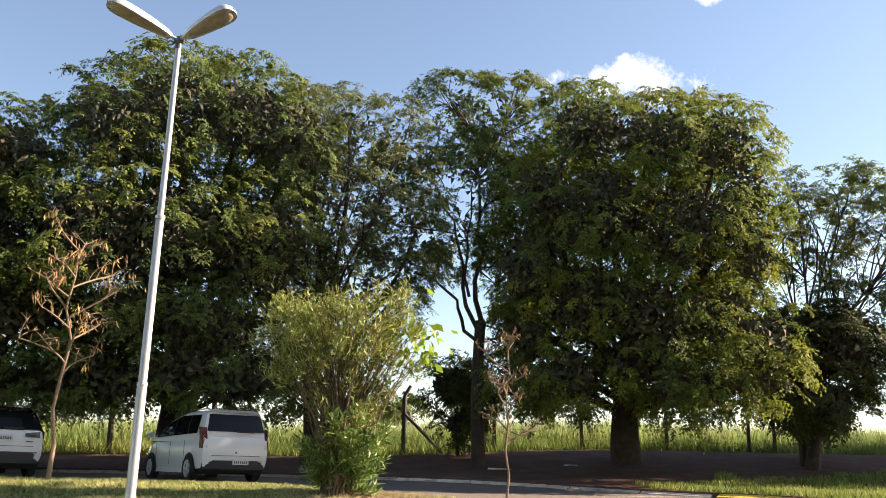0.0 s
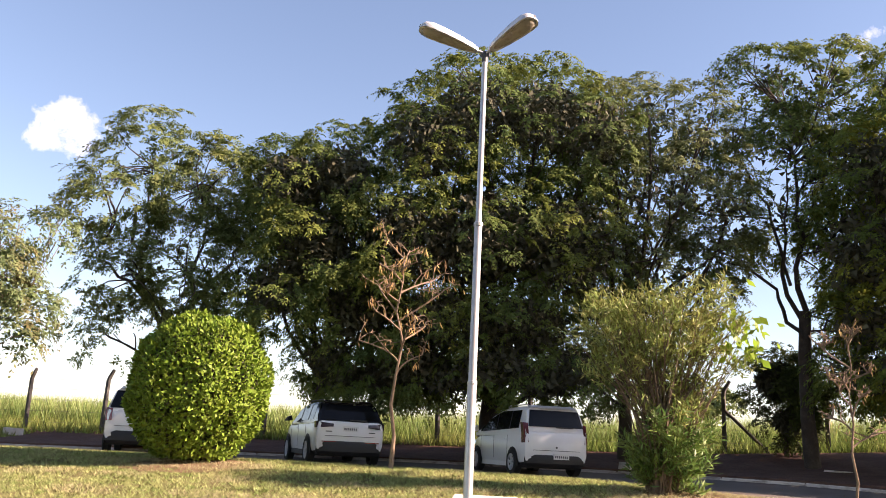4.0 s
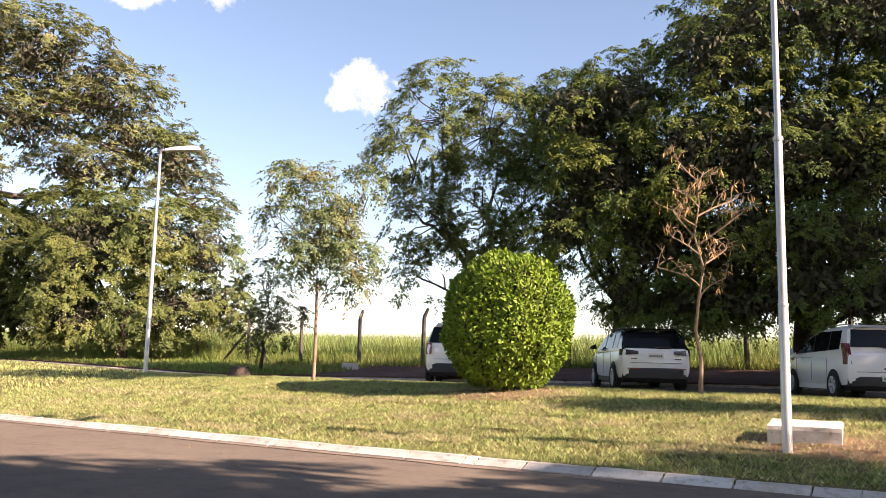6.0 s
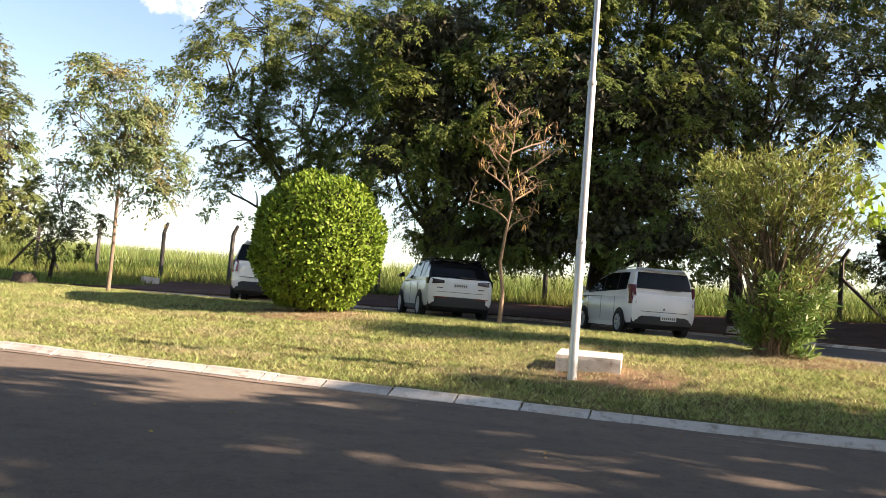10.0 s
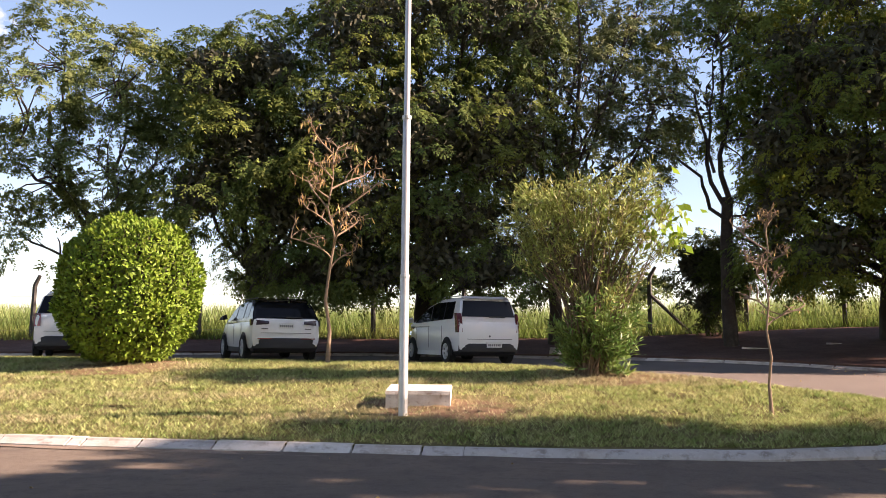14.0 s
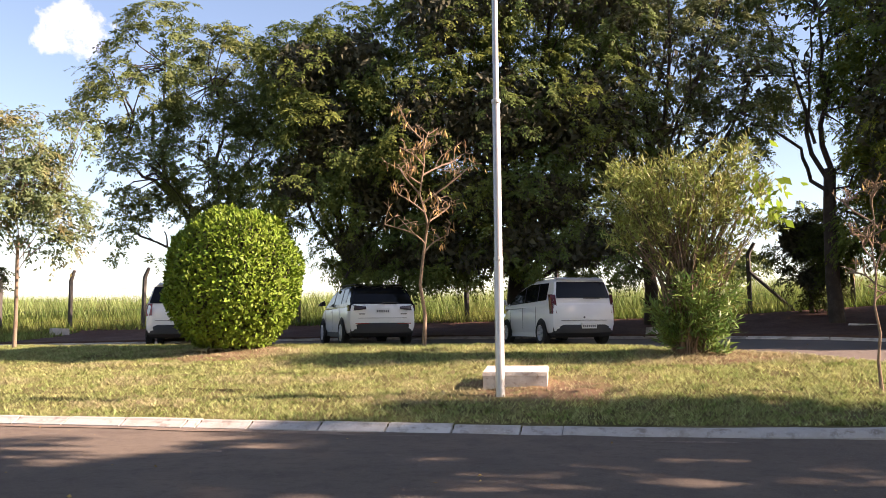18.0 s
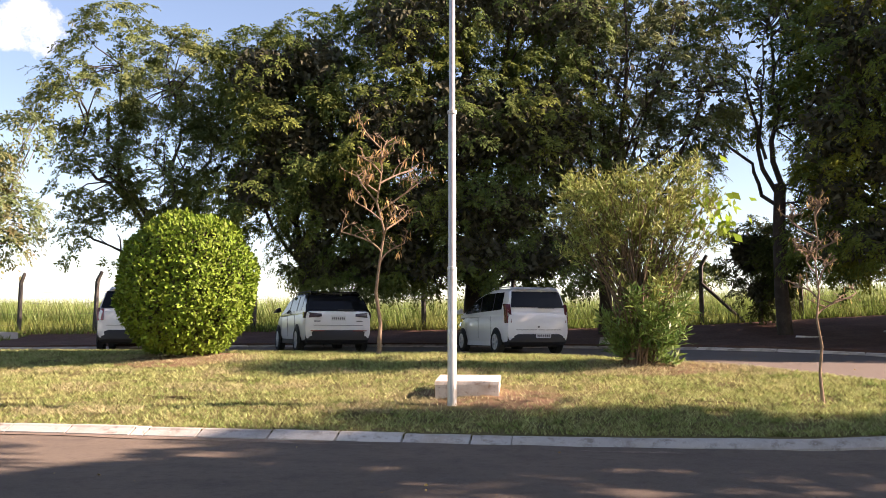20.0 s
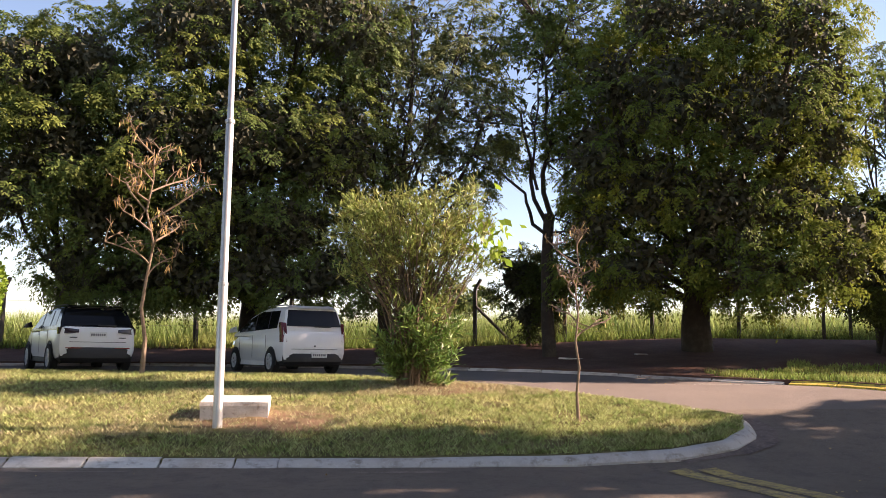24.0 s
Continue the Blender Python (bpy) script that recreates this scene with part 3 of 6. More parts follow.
build_tree("tree", (0.6, 27.3), "tall bluish-green tree with a thin see-through crown",
           [(-0.9, 0.34, 10.94, 1.51, 1.42), (0.8, 0.32, 11.0, 1.52, 1.33), (2.5, 0.19, 10.61, 1.14, 1.43), (-0.13, 0.34, 8.42, 2.06, 1.87), (1.92, 0.24, 8.25, 1.69, 1.88),
            (0.25, 0.34, 6.13, 1.85, 1.48), (2.28, 0.21, 5.95, 1.11, 1.49), (-0.83, 0.34, 3.89, 1.09, 1.45), (0.9, 0.2, 3.9, 1.3, 1.2), (-0.6, 0.1, 2.4, 1.3, 0.9), (1.3, 0.1, 2.6, 1.1, 0.8), (3.2, 0.2, 7.6, 1.3, 1.5), (2.7, 0.2, 5.5, 0.9, 0.9)],
           M_BARK, M_LEAF_GREY, 0.2, 3.4, 56000, seed=14, front=0.88, group=ROW, core=1500)
build_tree("tree", (5.6, 25.6), "tall slender tree with open branching limbs and light crown",
           [(-0.58, 0.6, 11.3, 1.66, 1.39), (0.86, 0.29, 11.23, 1.66, 1.38), (-1.52, 0.76, 9.59, 1.28, 1.1), (-0.08, 0.5, 9.16, 1.64, 1.64), (1.14, 0.22, 8.54, 1.45, 1.81),
            (1.24, 0.2, 6.12, 1.25, 1.61), (-1.73, 0.79, 7.32, 1.09, 0.72), (-2.1, 0.84, 6.21, 1.08, 0.9), (1.1, 0.28, 3.79, 0.8, 1.3), (1.7, 0.1, 7.0, 1.3, 1.6), (2.0, 0.1, 4.6, 1.4, 1.4), (1.6, 0.1, 2.5, 1.2, 0.9), (2.6, 0.2, 3.2, 1.2, 1.2), (-0.5, 0.6, 7.3, 1.2, 1.2), (0.9, 0.3, 7.4, 1.0, 1.2)],
           M_BARK, M_LEAF, 0.19, 4.3, 52000, seed=15, extra_limb=3, group=ROW, core=700, limb_k=0.5,
           limbs=[([(-0.15, 0, 3.2), (-0.5, -0.1, 4.3), (-1.1, -0.2, 5.3), (-1.7, -0.3, 5.8), (-2.3, -0.3, 6.1)], 0.065), ([(-0.1, 0, 4.1), (-0.6, -0.2, 6.0), (-1.0, -0.3, 7.4), (-1.7, -0.3, 9.1)], 0.07),
                  ([(0, 0, 4.2), (0, 0, 6.5), (0.1, 0, 8.5), (0.5, 0, 9.9)], 0.085), ([(-0.3, -0.1, 5.2), (-0.5, -0.3, 7.0), (-0.2, -0.4, 9.0)], 0.05)])
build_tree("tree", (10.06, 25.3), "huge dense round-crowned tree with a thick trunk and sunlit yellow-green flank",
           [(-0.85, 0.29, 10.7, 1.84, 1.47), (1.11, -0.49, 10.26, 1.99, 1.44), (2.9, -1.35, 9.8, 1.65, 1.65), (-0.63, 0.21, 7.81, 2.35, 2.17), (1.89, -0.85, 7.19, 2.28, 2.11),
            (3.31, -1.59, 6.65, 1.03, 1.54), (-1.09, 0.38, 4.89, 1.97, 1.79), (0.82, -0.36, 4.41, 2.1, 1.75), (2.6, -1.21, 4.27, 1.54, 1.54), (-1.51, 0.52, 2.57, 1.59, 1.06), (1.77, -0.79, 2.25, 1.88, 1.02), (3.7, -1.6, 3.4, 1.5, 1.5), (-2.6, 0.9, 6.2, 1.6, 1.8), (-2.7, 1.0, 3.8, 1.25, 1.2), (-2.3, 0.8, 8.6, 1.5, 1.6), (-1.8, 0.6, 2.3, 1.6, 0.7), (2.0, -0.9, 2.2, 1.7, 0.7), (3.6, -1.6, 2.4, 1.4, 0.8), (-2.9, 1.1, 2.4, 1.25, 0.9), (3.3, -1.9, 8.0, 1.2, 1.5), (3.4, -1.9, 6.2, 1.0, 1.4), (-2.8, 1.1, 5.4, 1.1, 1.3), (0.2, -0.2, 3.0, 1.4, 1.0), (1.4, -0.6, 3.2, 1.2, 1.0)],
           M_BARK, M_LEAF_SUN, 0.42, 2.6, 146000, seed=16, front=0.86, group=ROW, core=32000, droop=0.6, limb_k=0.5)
build_tree("tree", (15.2, 23.8), "tree with a thin pale upper crown over a dark lower one",
           [(0.86, 0.9, 8.61, 1.15, 0.96), (2.06, 0.08, 8.4, 1.51, 1.04), (3.26, -0.84, 7.57, 1.29, 1.11), (1.19, 0.69, 6.78, 1.14, 1.14), (2.87, -0.53, 6.12, 1.29, 1.11), (-0.6, 1.2, 5.2, 1.2, 1.3), (0.2, 0.9, 7.2, 1.2, 1.2), (1.6, 0.3, 4.6, 1.3, 1.0)],
           M_BARK, M_LEAF_WARM, 0.2, 3.0, 34000, seed=17, lean=(0.7, 0.5), extra_limb=2, group=ROW, limb_k=0.6)
build_tree("tree", (15.5, 24.5), "low dark mango-like tree",
           [(0.49, 1.14, 3.6, 1.31, 1.31), (1.69, 0.34, 3.65, 1.39, 1.39), (0.98, 0.82, 2.05, 1.66, 0.83), (-0.18, 1.54, 3.09, 0.94, 1.13)],
           M_BARK, M_LEAF_DARK, 0.2, 1.6, 42000, seed=18, front=0.92, group=ROW, core=7000)
build_tree("tree", (24.0, 26.8), "dark spreading tree near the side road",
           [(1.1, -0.35, 8.01, 1.54, 1.76), (1.78, -1.02, 6.06, 1.94, 2.37), (-0.02, 0.67, 7.12, 1.34, 1.34), (0.04, 0.61, 4.16, 1.54, 1.54), (1.24, -0.49, 2.88, 1.71, 1.28),
            (2.46, -1.72, 7.88, 1.93, 1.93), (-1.34, 1.76, 2.77, 0.89, 1.34), (2.3, -1.6, 9.6, 1.7, 1.3), (0.6, 0.0, 9.0, 1.3, 1.2)],
           M_BARK, M_LEAF_DARK, 0.22, 2.4, 44000, seed=19, group=ROW, core=5000)
build_tree("small_tree", (5.4, 27.9), "small round dark tree beside the fence",
           [(-0.3, -0.19, 2.18, 0.83, 0.93), (0.42, -0.33, 1.89, 0.74, 0.74), (0.04, -0.25, 0.98, 0.64, 0.55)], M_BARK, M_LEAF_DARK, 0.07, 1.2, 13000, seed=20, core=2500)
build_tree("small_tree", (-22.9, 25.2), "small loose-leaved dark tree beside the braced fence post",
           [(0.08, -0.28, 3.42, 0.9, 0.79), (0.65, 0.22, 2.11, 1.01, 1.01), (0.0, -0.35, 1.61, 0.79, 0.79)], M_BARK, M_LEAF_DARK, 0.07, 1.2, 5600, seed=21, extra_limb=3)
build_tree("rain_tree", (-46.5, 20.4), "giant spreading rain tree with heavy bare limbs and wide umbrella crown",
           [(-0.58, -3.67, 15.91, 4.92, 3.38), (1.71, 1.65, 17.13, 5.49, 3.55), (4.62, 6.68, 16.39, 4.66, 2.66), (7.03, 10.05, 14.49, 3.7, 2.35), (9.11, 12.54, 11.7, 2.36, 2.02),
            (-0.8, -4.28, 11.68, 3.93, 2.72), (1.27, 0.74, 11.99, 4.76, 2.54), (-2.35, -9.68, 13.18, 4.57, 3.99), (-2.04, -8.39, 8.17, 4.29, 2.86), (-0.66, -3.9, 8.04, 3.61, 2.11),
            (0.9, -0.05, 6.11, 2.8, 2.17), (6.42, 9.25, 10.62, 3.66, 1.33), (-1.89, -7.83, 18.54, 5.92, 3.55), (0.3, -1.42, 20.4, 6.99, 3.18), (2.6, 3.2, 9.6, 3.6, 1.7), (-1.5, -2.0, 6.6, 3.0, 1.6), (4.6, 6.6, 12.8, 3.8, 1.9), (7.6, 10.6, 12.4, 2.6, 1.5), (7.6, 14.8, 11.4, 2.4, 1.7), (7.6, 16.8, 9.2, 2.0, 1.5), (5.6, 12.6, 13.4, 2.4, 1.7), (3.6, 9.0, 15.0, 2.8, 1.9), (1.0, 2.2, 6.2, 1.7, 1.5), (-2.2, -4.6, 5.6, 3.0, 1.6), (-3.2, -7.6, 5.4, 3.0, 1.7), (1.2, 2.7, 6.2, 1.9, 1.3), (1.5, 3.4, 5.2, 1.5, 1.0), (5.0, -0.5, 8.6, 2.2, 1.4), (7.5, 0.5, 10.4, 2.6, 1.4), (2.9, 0.4, 6.2, 2.0, 1.2), (2.1, -1.4, 6.8, 1.8, 1.1), (3.7, 2.2, 5.6, 1.4, 1.0)],
           M_BARK_RAIN, M_LEAF_RAIN, 0.74, 7.4, 235000, leaf_len=0.2, leaf_wid=0.095, frond=0.45, under=0.4, limb_k=0.22, inner=0.1, seed=22, extra_limb=4, droop=0.3, level=0.5, tuft=(6, 7), twigs=420, core=24000, core_len=0.3, flare=1.15,
           limbs=[([(0.2, 0, 6.8), (1.5, -0.6, 9.6), (3.4, -1.2, 11.2), (3.9, -1.0, 13.0), (5.1, -0.5, 14.2), (7.1, 0, 15.7)], 0.35), ([(3.2, -1.1, 11.0), (5.4, -1.6, 11.9), (7.6, -1.8, 12.6)], 0.20),
                  ([(0.2, 0, 6.8), (0.1, -0.5, 10.6), (-0.9, -0.9, 12.5), (-2.8, -1.2, 13.5), (-5.8, -1.0, 14.0)], 0.33), ([(0.4, 0, 7.0), (5.4, 0.4, 8.9), (9.4, 0.5, 9.5), (13.0, 0.4, 10.0), (15.8, 0, 10.7)], 0.27),
                  ([(-0.9, -0.9, 12.5), (-0.3, -0.5, 14.7), (1.0, 0.2, 16.7), (2.7, 0.6, 18.4)], 0.22), ([(3.9, -1.0, 13.0), (3.4, 0.2, 15.0), (4.4, 0.8, 17.0), (6.4, 1.0, 18.8)], 0.20),
                  ([(0.1, -0.4, 9.6), (-3.0, -1.5, 9.9), (-5.8, -2.0, 9.6)], 0.22)])
build_tree("tree", (-32.5, 26.5), "low wide dense tree beside the fence",
           [(-1.0, -1.41, 4.95, 2.49, 2.22), (0.53, 0.48, 5.72, 2.51, 2.24), (2.26, 2.38, 5.07, 1.96, 2.24), (1.43, 1.5, 2.46, 2.5, 1.67), (-1.58, -2.19, 3.48, 1.92, 2.2), (-0.38, -0.62, 6.17, 1.95, 1.67), (-1.2, -1.6, 2.0, 2.2, 1.3), (3.0, 3.0, 2.6, 1.6, 1.4), (0.2, 0.2, 2.2, 2.2, 1.4)],
           M_BARK, M_LEAF_WARM, 0.25, 2.2, 70000, seed=23, leaf_len=0.15, leaf_wid=0.068, frond=0.38, core=14000)
build_tree("tree", (-40.7, 25.3), "dark dense tree behind the yucca",
           [(0.14, 0.15, 5.28, 2.9, 2.7), (1.9, 1.9, 7.0, 2.3, 2.1), (-1.9, -1.9, 4.9, 2.6, 2.4), (-1.2, -0.39, 2.42, 2.7, 1.7), (1.93, 1.65, 2.9, 2.5, 1.9), (-3.2, -1.2, 3.2, 2.0, 1.8)],
           M_BARK, M_LEAF_DARK, 0.25, 2.0, 52000, seed=24, leaf_len=0.22, leaf_wid=0.09, frond=0.42, core=7000)
build_tree("young_tree", (-16.0, 19.8), "slender young tree with sparse pale green and reddish leaves",
           [(-0.63, -0.76, 5.83, 0.77, 0.6), (0.31, 0.0, 5.54, 0.94, 0.85), (1.1, 0.59, 5.93, 0.68, 0.51), (-0.71, -0.82, 4.61, 0.77, 0.68), (0.22, -0.06, 4.33, 1.02, 0.85),
            (0.92, 0.47, 3.69, 0.84, 0.76), (-0.41, -0.57, 3.77, 0.85, 0.59), (0.69, 0.29, 2.83, 0.76, 0.42)],
           M_BARK_PALE, M_LEAF_PALE, 0.05, 3.0, 10500, leaf_len=0.14, leaf_wid=0.06, frond=0.42, seed=25, extra_limb=2, twigs=90, tuft=(4, 7), grow=0.0)

NEAR = "trees beside the road"
build_tree("tree", (21.5, 8.6), "large leafy tree overhanging the side road",
           [(-1.5, 1.0, 5.6, 3.0, 1.9), (-4.0, 2.8, 6.0, 2.0, 1.6), (1.5, -1.0, 6.2, 3.2, 2.0), (-1.0, -2.0, 8.4, 3.2, 1.9), (0.8, 2.2, 8.6, 2.4, 1.4), (-4.3, -0.8, 7.4, 2.2, 1.5), (-2.4, 3.5, 6.6, 1.9, 1.5),
            (-5.2, 1.2, 4.6, 1.2, 0.8), (-2.0, -0.8, 11.2, 3.2, 1.8), (1.0, 0.8, 11.0, 2.3, 1.3), (0.5, 2.4, 9.6, 1.9, 1.3), (-1.2, 2.2, 11.4, 2.0, 1.2)],
           M_BARK, M_LEAF_DARK, 0.32, 3.4, 9500, leaf_len=0.3, leaf_wid=0.15, frond=0.60, grow=0.0, seed=26, group=NEAR, core=1000, core_len=0.5)
overhang = build_tree("tree", (14.0, 1.5), "tall leafy tree overhanging the road",
           [(0, 0, 11.0, 3.6, 2.0), (-3.4, 1.5, 10.8, 3.0, 1.7), (3.0, 1.5, 10.0, 3.2, 1.8), (-1.0, 4.0, 11.4, 3.0, 1.5), (-4.5, -2.0, 11.6, 3.0, 1.6), (1.0, -3.4, 10.4, 3.2, 1.8),
            (2.5, 4.8, 11.0, 2.6, 1.4), (-3.4, 4.0, 11.3, 1.4, 1.0), (0.6, 6.3, 11.2, 2.0, 1.2), (3.4, 7.6, 11.0, 1.8, 1.1), (-1.6, 1.6, 9.4, 2.4, 1.2), (0.2, 8.2, 9.6, 2.0, 1.2), (2.8, 9.0, 9.4, 2.2, 1.4), (4.6, 6.4, 9.0, 2.2, 1.4), (-4.0, 6.2, 10.4, 1.8, 1.2), (-3.0, 7.4, 10.0, 1.7, 1.1), (-1.2, 7.6, 11.8, 1.8, 1.1), (-4.6, 4.6, 11.4, 1.8, 1.2), (-2.0, 8.2, 8.8, 1.4, 0.9)],
           M_BARK, M_LEAF, 0.38, 6.5, 14000, leaf_len=0.36, leaf_wid=0.19, frond=0.60, grow=0.0, seed=27, group=NEAR, core=2600, core_len=0.55)
rng = np.random.default_rng(91)
g = Geo()
drop = limb(g, (-2.5, 4.0, 10.2), (-4.7, 8.85, 6.8), 0.05, 0.015, rng, 0.06, 6, 6)
drop2 = limb(g, (-2.0, 4.0, 10.0), (-3.45, 8.7, 5.9), 0.05, 0.015, rng, 0.06, 6, 6)
part("branch", g, M_BARK, overhang)
hubs = np.array([drop[-1], drop[-1], drop2[-1], drop2[-2], drop2[-2]])[rng.integers(0, 5, 120)] + rng.normal(size=(120, 3)) * [0.17, 0.17, 0.13]
pts = np.repeat(hubs, 9, axis=0)
way = unit(rng.normal(size=pts.shape) + [0, 0, -0.5])
ln = 0.14 * (0.7 + 0.5 * rng.random(len(pts)))
part("branch_leaves", quads_mesh("branch_leaves", leaves(pts, way, ln, ln * 0.3, rng), M_LEAF_DARK), None, overhang)
# Stands out of view; added for the shade it casts on the road.
build_tree("tree", (22.5, 4.2), "unseen large leafy tree, added to shade the near road",
           [(0, 0, 9.2, 3.4, 2.0), (-2.8, 1.6, 8.0, 2.8, 1.8), (2.6, -1.2, 8.0, 2.8, 1.8), (-1.0, 3.0, 7.0, 2.6, 1.5), (0.5, -3.2, 8.8, 2.8, 1.8), (-1.5, 0.8, 11.4, 2.6, 1.5), (1.5, 2.4, 11.0, 2.4, 1.4)],
           M_BARK, M_LEAF, 0.34, 4.6, 18000, leaf_len=0.36, leaf_wid=0.19, frond=0.60, grow=0.0, seed=28, group=NEAR, core=6000, core_len=0.55)
# An added crown beyond the view that shades the lawn's front edge.
build_tree("tree", (21.6, 15.2), "unseen slender leafy tree, added to shade the lawn's front",
           [(-0.5, -3.2, 8.2, 1.2, 1.2), (-0.6, -3.1, 9.5, 1.3, 1.2), (-0.5, -3.0, 10.8, 1.4, 1.2), (-0.4, -3.0, 12.0, 1.3, 1.0)],
           M_BARK, M_LEAF, 0.18, 5.6, 8500, leaf_len=0.3, leaf_wid=0.15, frond=0.60, grow=0.0, seed=30, group=NEAR, lean=(-0.3, -1.6))
# Not in view: this crown is added to cast the side road's shade.
build_tree("tree", (26.5, 14.6), "unseen large leafy tree, added to shade the side road",
           [(0, -1.5, 9.0, 3.0, 1.6), (-2.4, -2.6, 8.0, 2.6, 1.5), (2.6, -2.0, 8.4, 2.8, 1.6), (-0.6, -4.2, 8.4, 2.4, 1.4), (-3.0, -0.4, 6.6, 2.0, 1.3)],
           M_BARK, M_LEAF, 0.34, 4.6, 8000, leaf_len=0.36, leaf_wid=0.19, frond=0.60, grow=0.0, seed=29, group=NEAR, core=1200, core_len=0.55)
# Out of view: added to keep the sun off the soil verge.
build_tree("tree", (32.0, 25.0), "unseen tall dense tree, added to shade the soil verge",
           [(0, 0, 10.4, 3.4, 2.2), (-1.5, -2.4, 8.0, 2.8, 2.2), (-1.0, 2.6, 8.2, 2.8, 2.4), (1.5, 0.4, 7.0, 3.2, 2.4), (-1.2, 0.2, 5.0, 2.6, 2.0), (0, 3.4, 5.4, 2.4, 2.0), (0.5, -2.0, 4.2, 2.4, 1.6), (0.4, 1.4, 12.4, 2.4, 1.4)],
           M_BARK, M_LEAF, 0.36, 3.6, 16000, leaf_len=0.36, leaf_wid=0.19, frond=0.60, grow=0.0, seed=31, group=NEAR, core=12000, core_len=0.5)
# Unseen near-side canopy, added to block skylight; the reach lobes shade the road.
for k, (x, y) in enumerate(((10.0, -2.6), (6.0, -2.0), (1.2, -2.2), (-3.5, -2.0), (-8.0, -2.4), (-13.0, -4.6))):
    reach = [(1.6, 7.4, 10.5, 2.2, 1.2), (-0.9, 6.9, 10.3, 1.8, 1.1), (-0.5, 8.6, 10.4, 2.2, 1.2), (-3.2, 8.9, 10.3, 2.1, 1.1), (1.5, 9.6, 10.6, 1.9, 1.1), (-5.2, 9.2, 10.2, 1.8, 1.1)] if k == 0 else []
    build_tree("tree", (x, y), "unseen leafy tree, added to keep skylight off the road",
               reach + [(0, 0, 10.6, 3.6, 1.9), (-3.0, 0.8, 10.0, 3.2, 1.7), (3.0, 1.0, 10.2, 3.2, 1.7), (0.3, 4.2, 10.8, 3.0, 1.4), (-0.8, -2.6, 9.8, 2.8, 1.7), (-3.6, 4.2, 10.4, 2.8, 1.4), (3.8, 4.4, 10.6, 2.8, 1.4), (0.0, 6.4, 10.8, 2.4, 1.1)],
               M_BARK, M_LEAF, 0.3, 5.6, 5000 + 600 * len(reach), leaf_len=0.42, leaf_wid=0.22, frond=0.60, grow=0.0, seed=80 + k, group=NEAR, twigs=20, core=7000 + 1000 * len(reach), core_len=0.6)
FAR = "distant trees past the rain tree"
for k, (x, y, s) in enumerate(((-58.3, 21.0, 1.25), (-63.2, 24.9, 1.2), (-63.5, 19.6, 1.3), (-76.6, 36.7, 1.6), (-70.5, 37.7, 1.5), (-80, 28, 1.6), (-66, 33, 1.3), (-72, 23.5, 1.5), (-78, 17.5, 1.7))):
    build_tree("tree", (x, y), "small distant tree with a thin leaning trunk",
               [(0.6 * s, 0, 4.6 * s, 1.9 * s, 1.5 * s), (-1.1 * s, 0.6, 3.9 * s, 1.6 * s, 1.2 * s), (1.6 * s, -0.5, 3.6 * s, 1.4 * s, 1.1 * s), (0.1, 0.2, 5.6 * s, 1.5 * s, 1.0 * s), (-0.6, 0, 2.2 * s, 1.5 * s, 0.9 * s), (1.0, 0.4, 1.6 * s, 1.3 * s, 0.7 * s)],
               M_BARK, (M_LEAF, M_LEAF_WARM)[k % 2], (0.5 if k == 0 else 0.18 * s), 2.1 * s, 7000, leaf_len=0.34, leaf_wid=0.14, frond=0.60, grow=0.0, seed=60 + k, lean=(0.5 * (-1) ** k, 0), group=FAR, twigs=20, core=1500, core_len=0.5)
build_tree("tree", (6.8, 58.0), "lone small tree out in the crop field", [(0, 0, 3.4, 1.3, 0.9), (0.9, 0, 3.0, 1.0, 0.8), (-0.9, 0, 3.1, 0.9, 0.8)], M_BARK, M_LEAF_WARM, 0.12, 2.2, 3000, leaf_len=0.3, leaf_wid=0.13, frond=0.60, grow=0.0, seed=70, twigs=10)


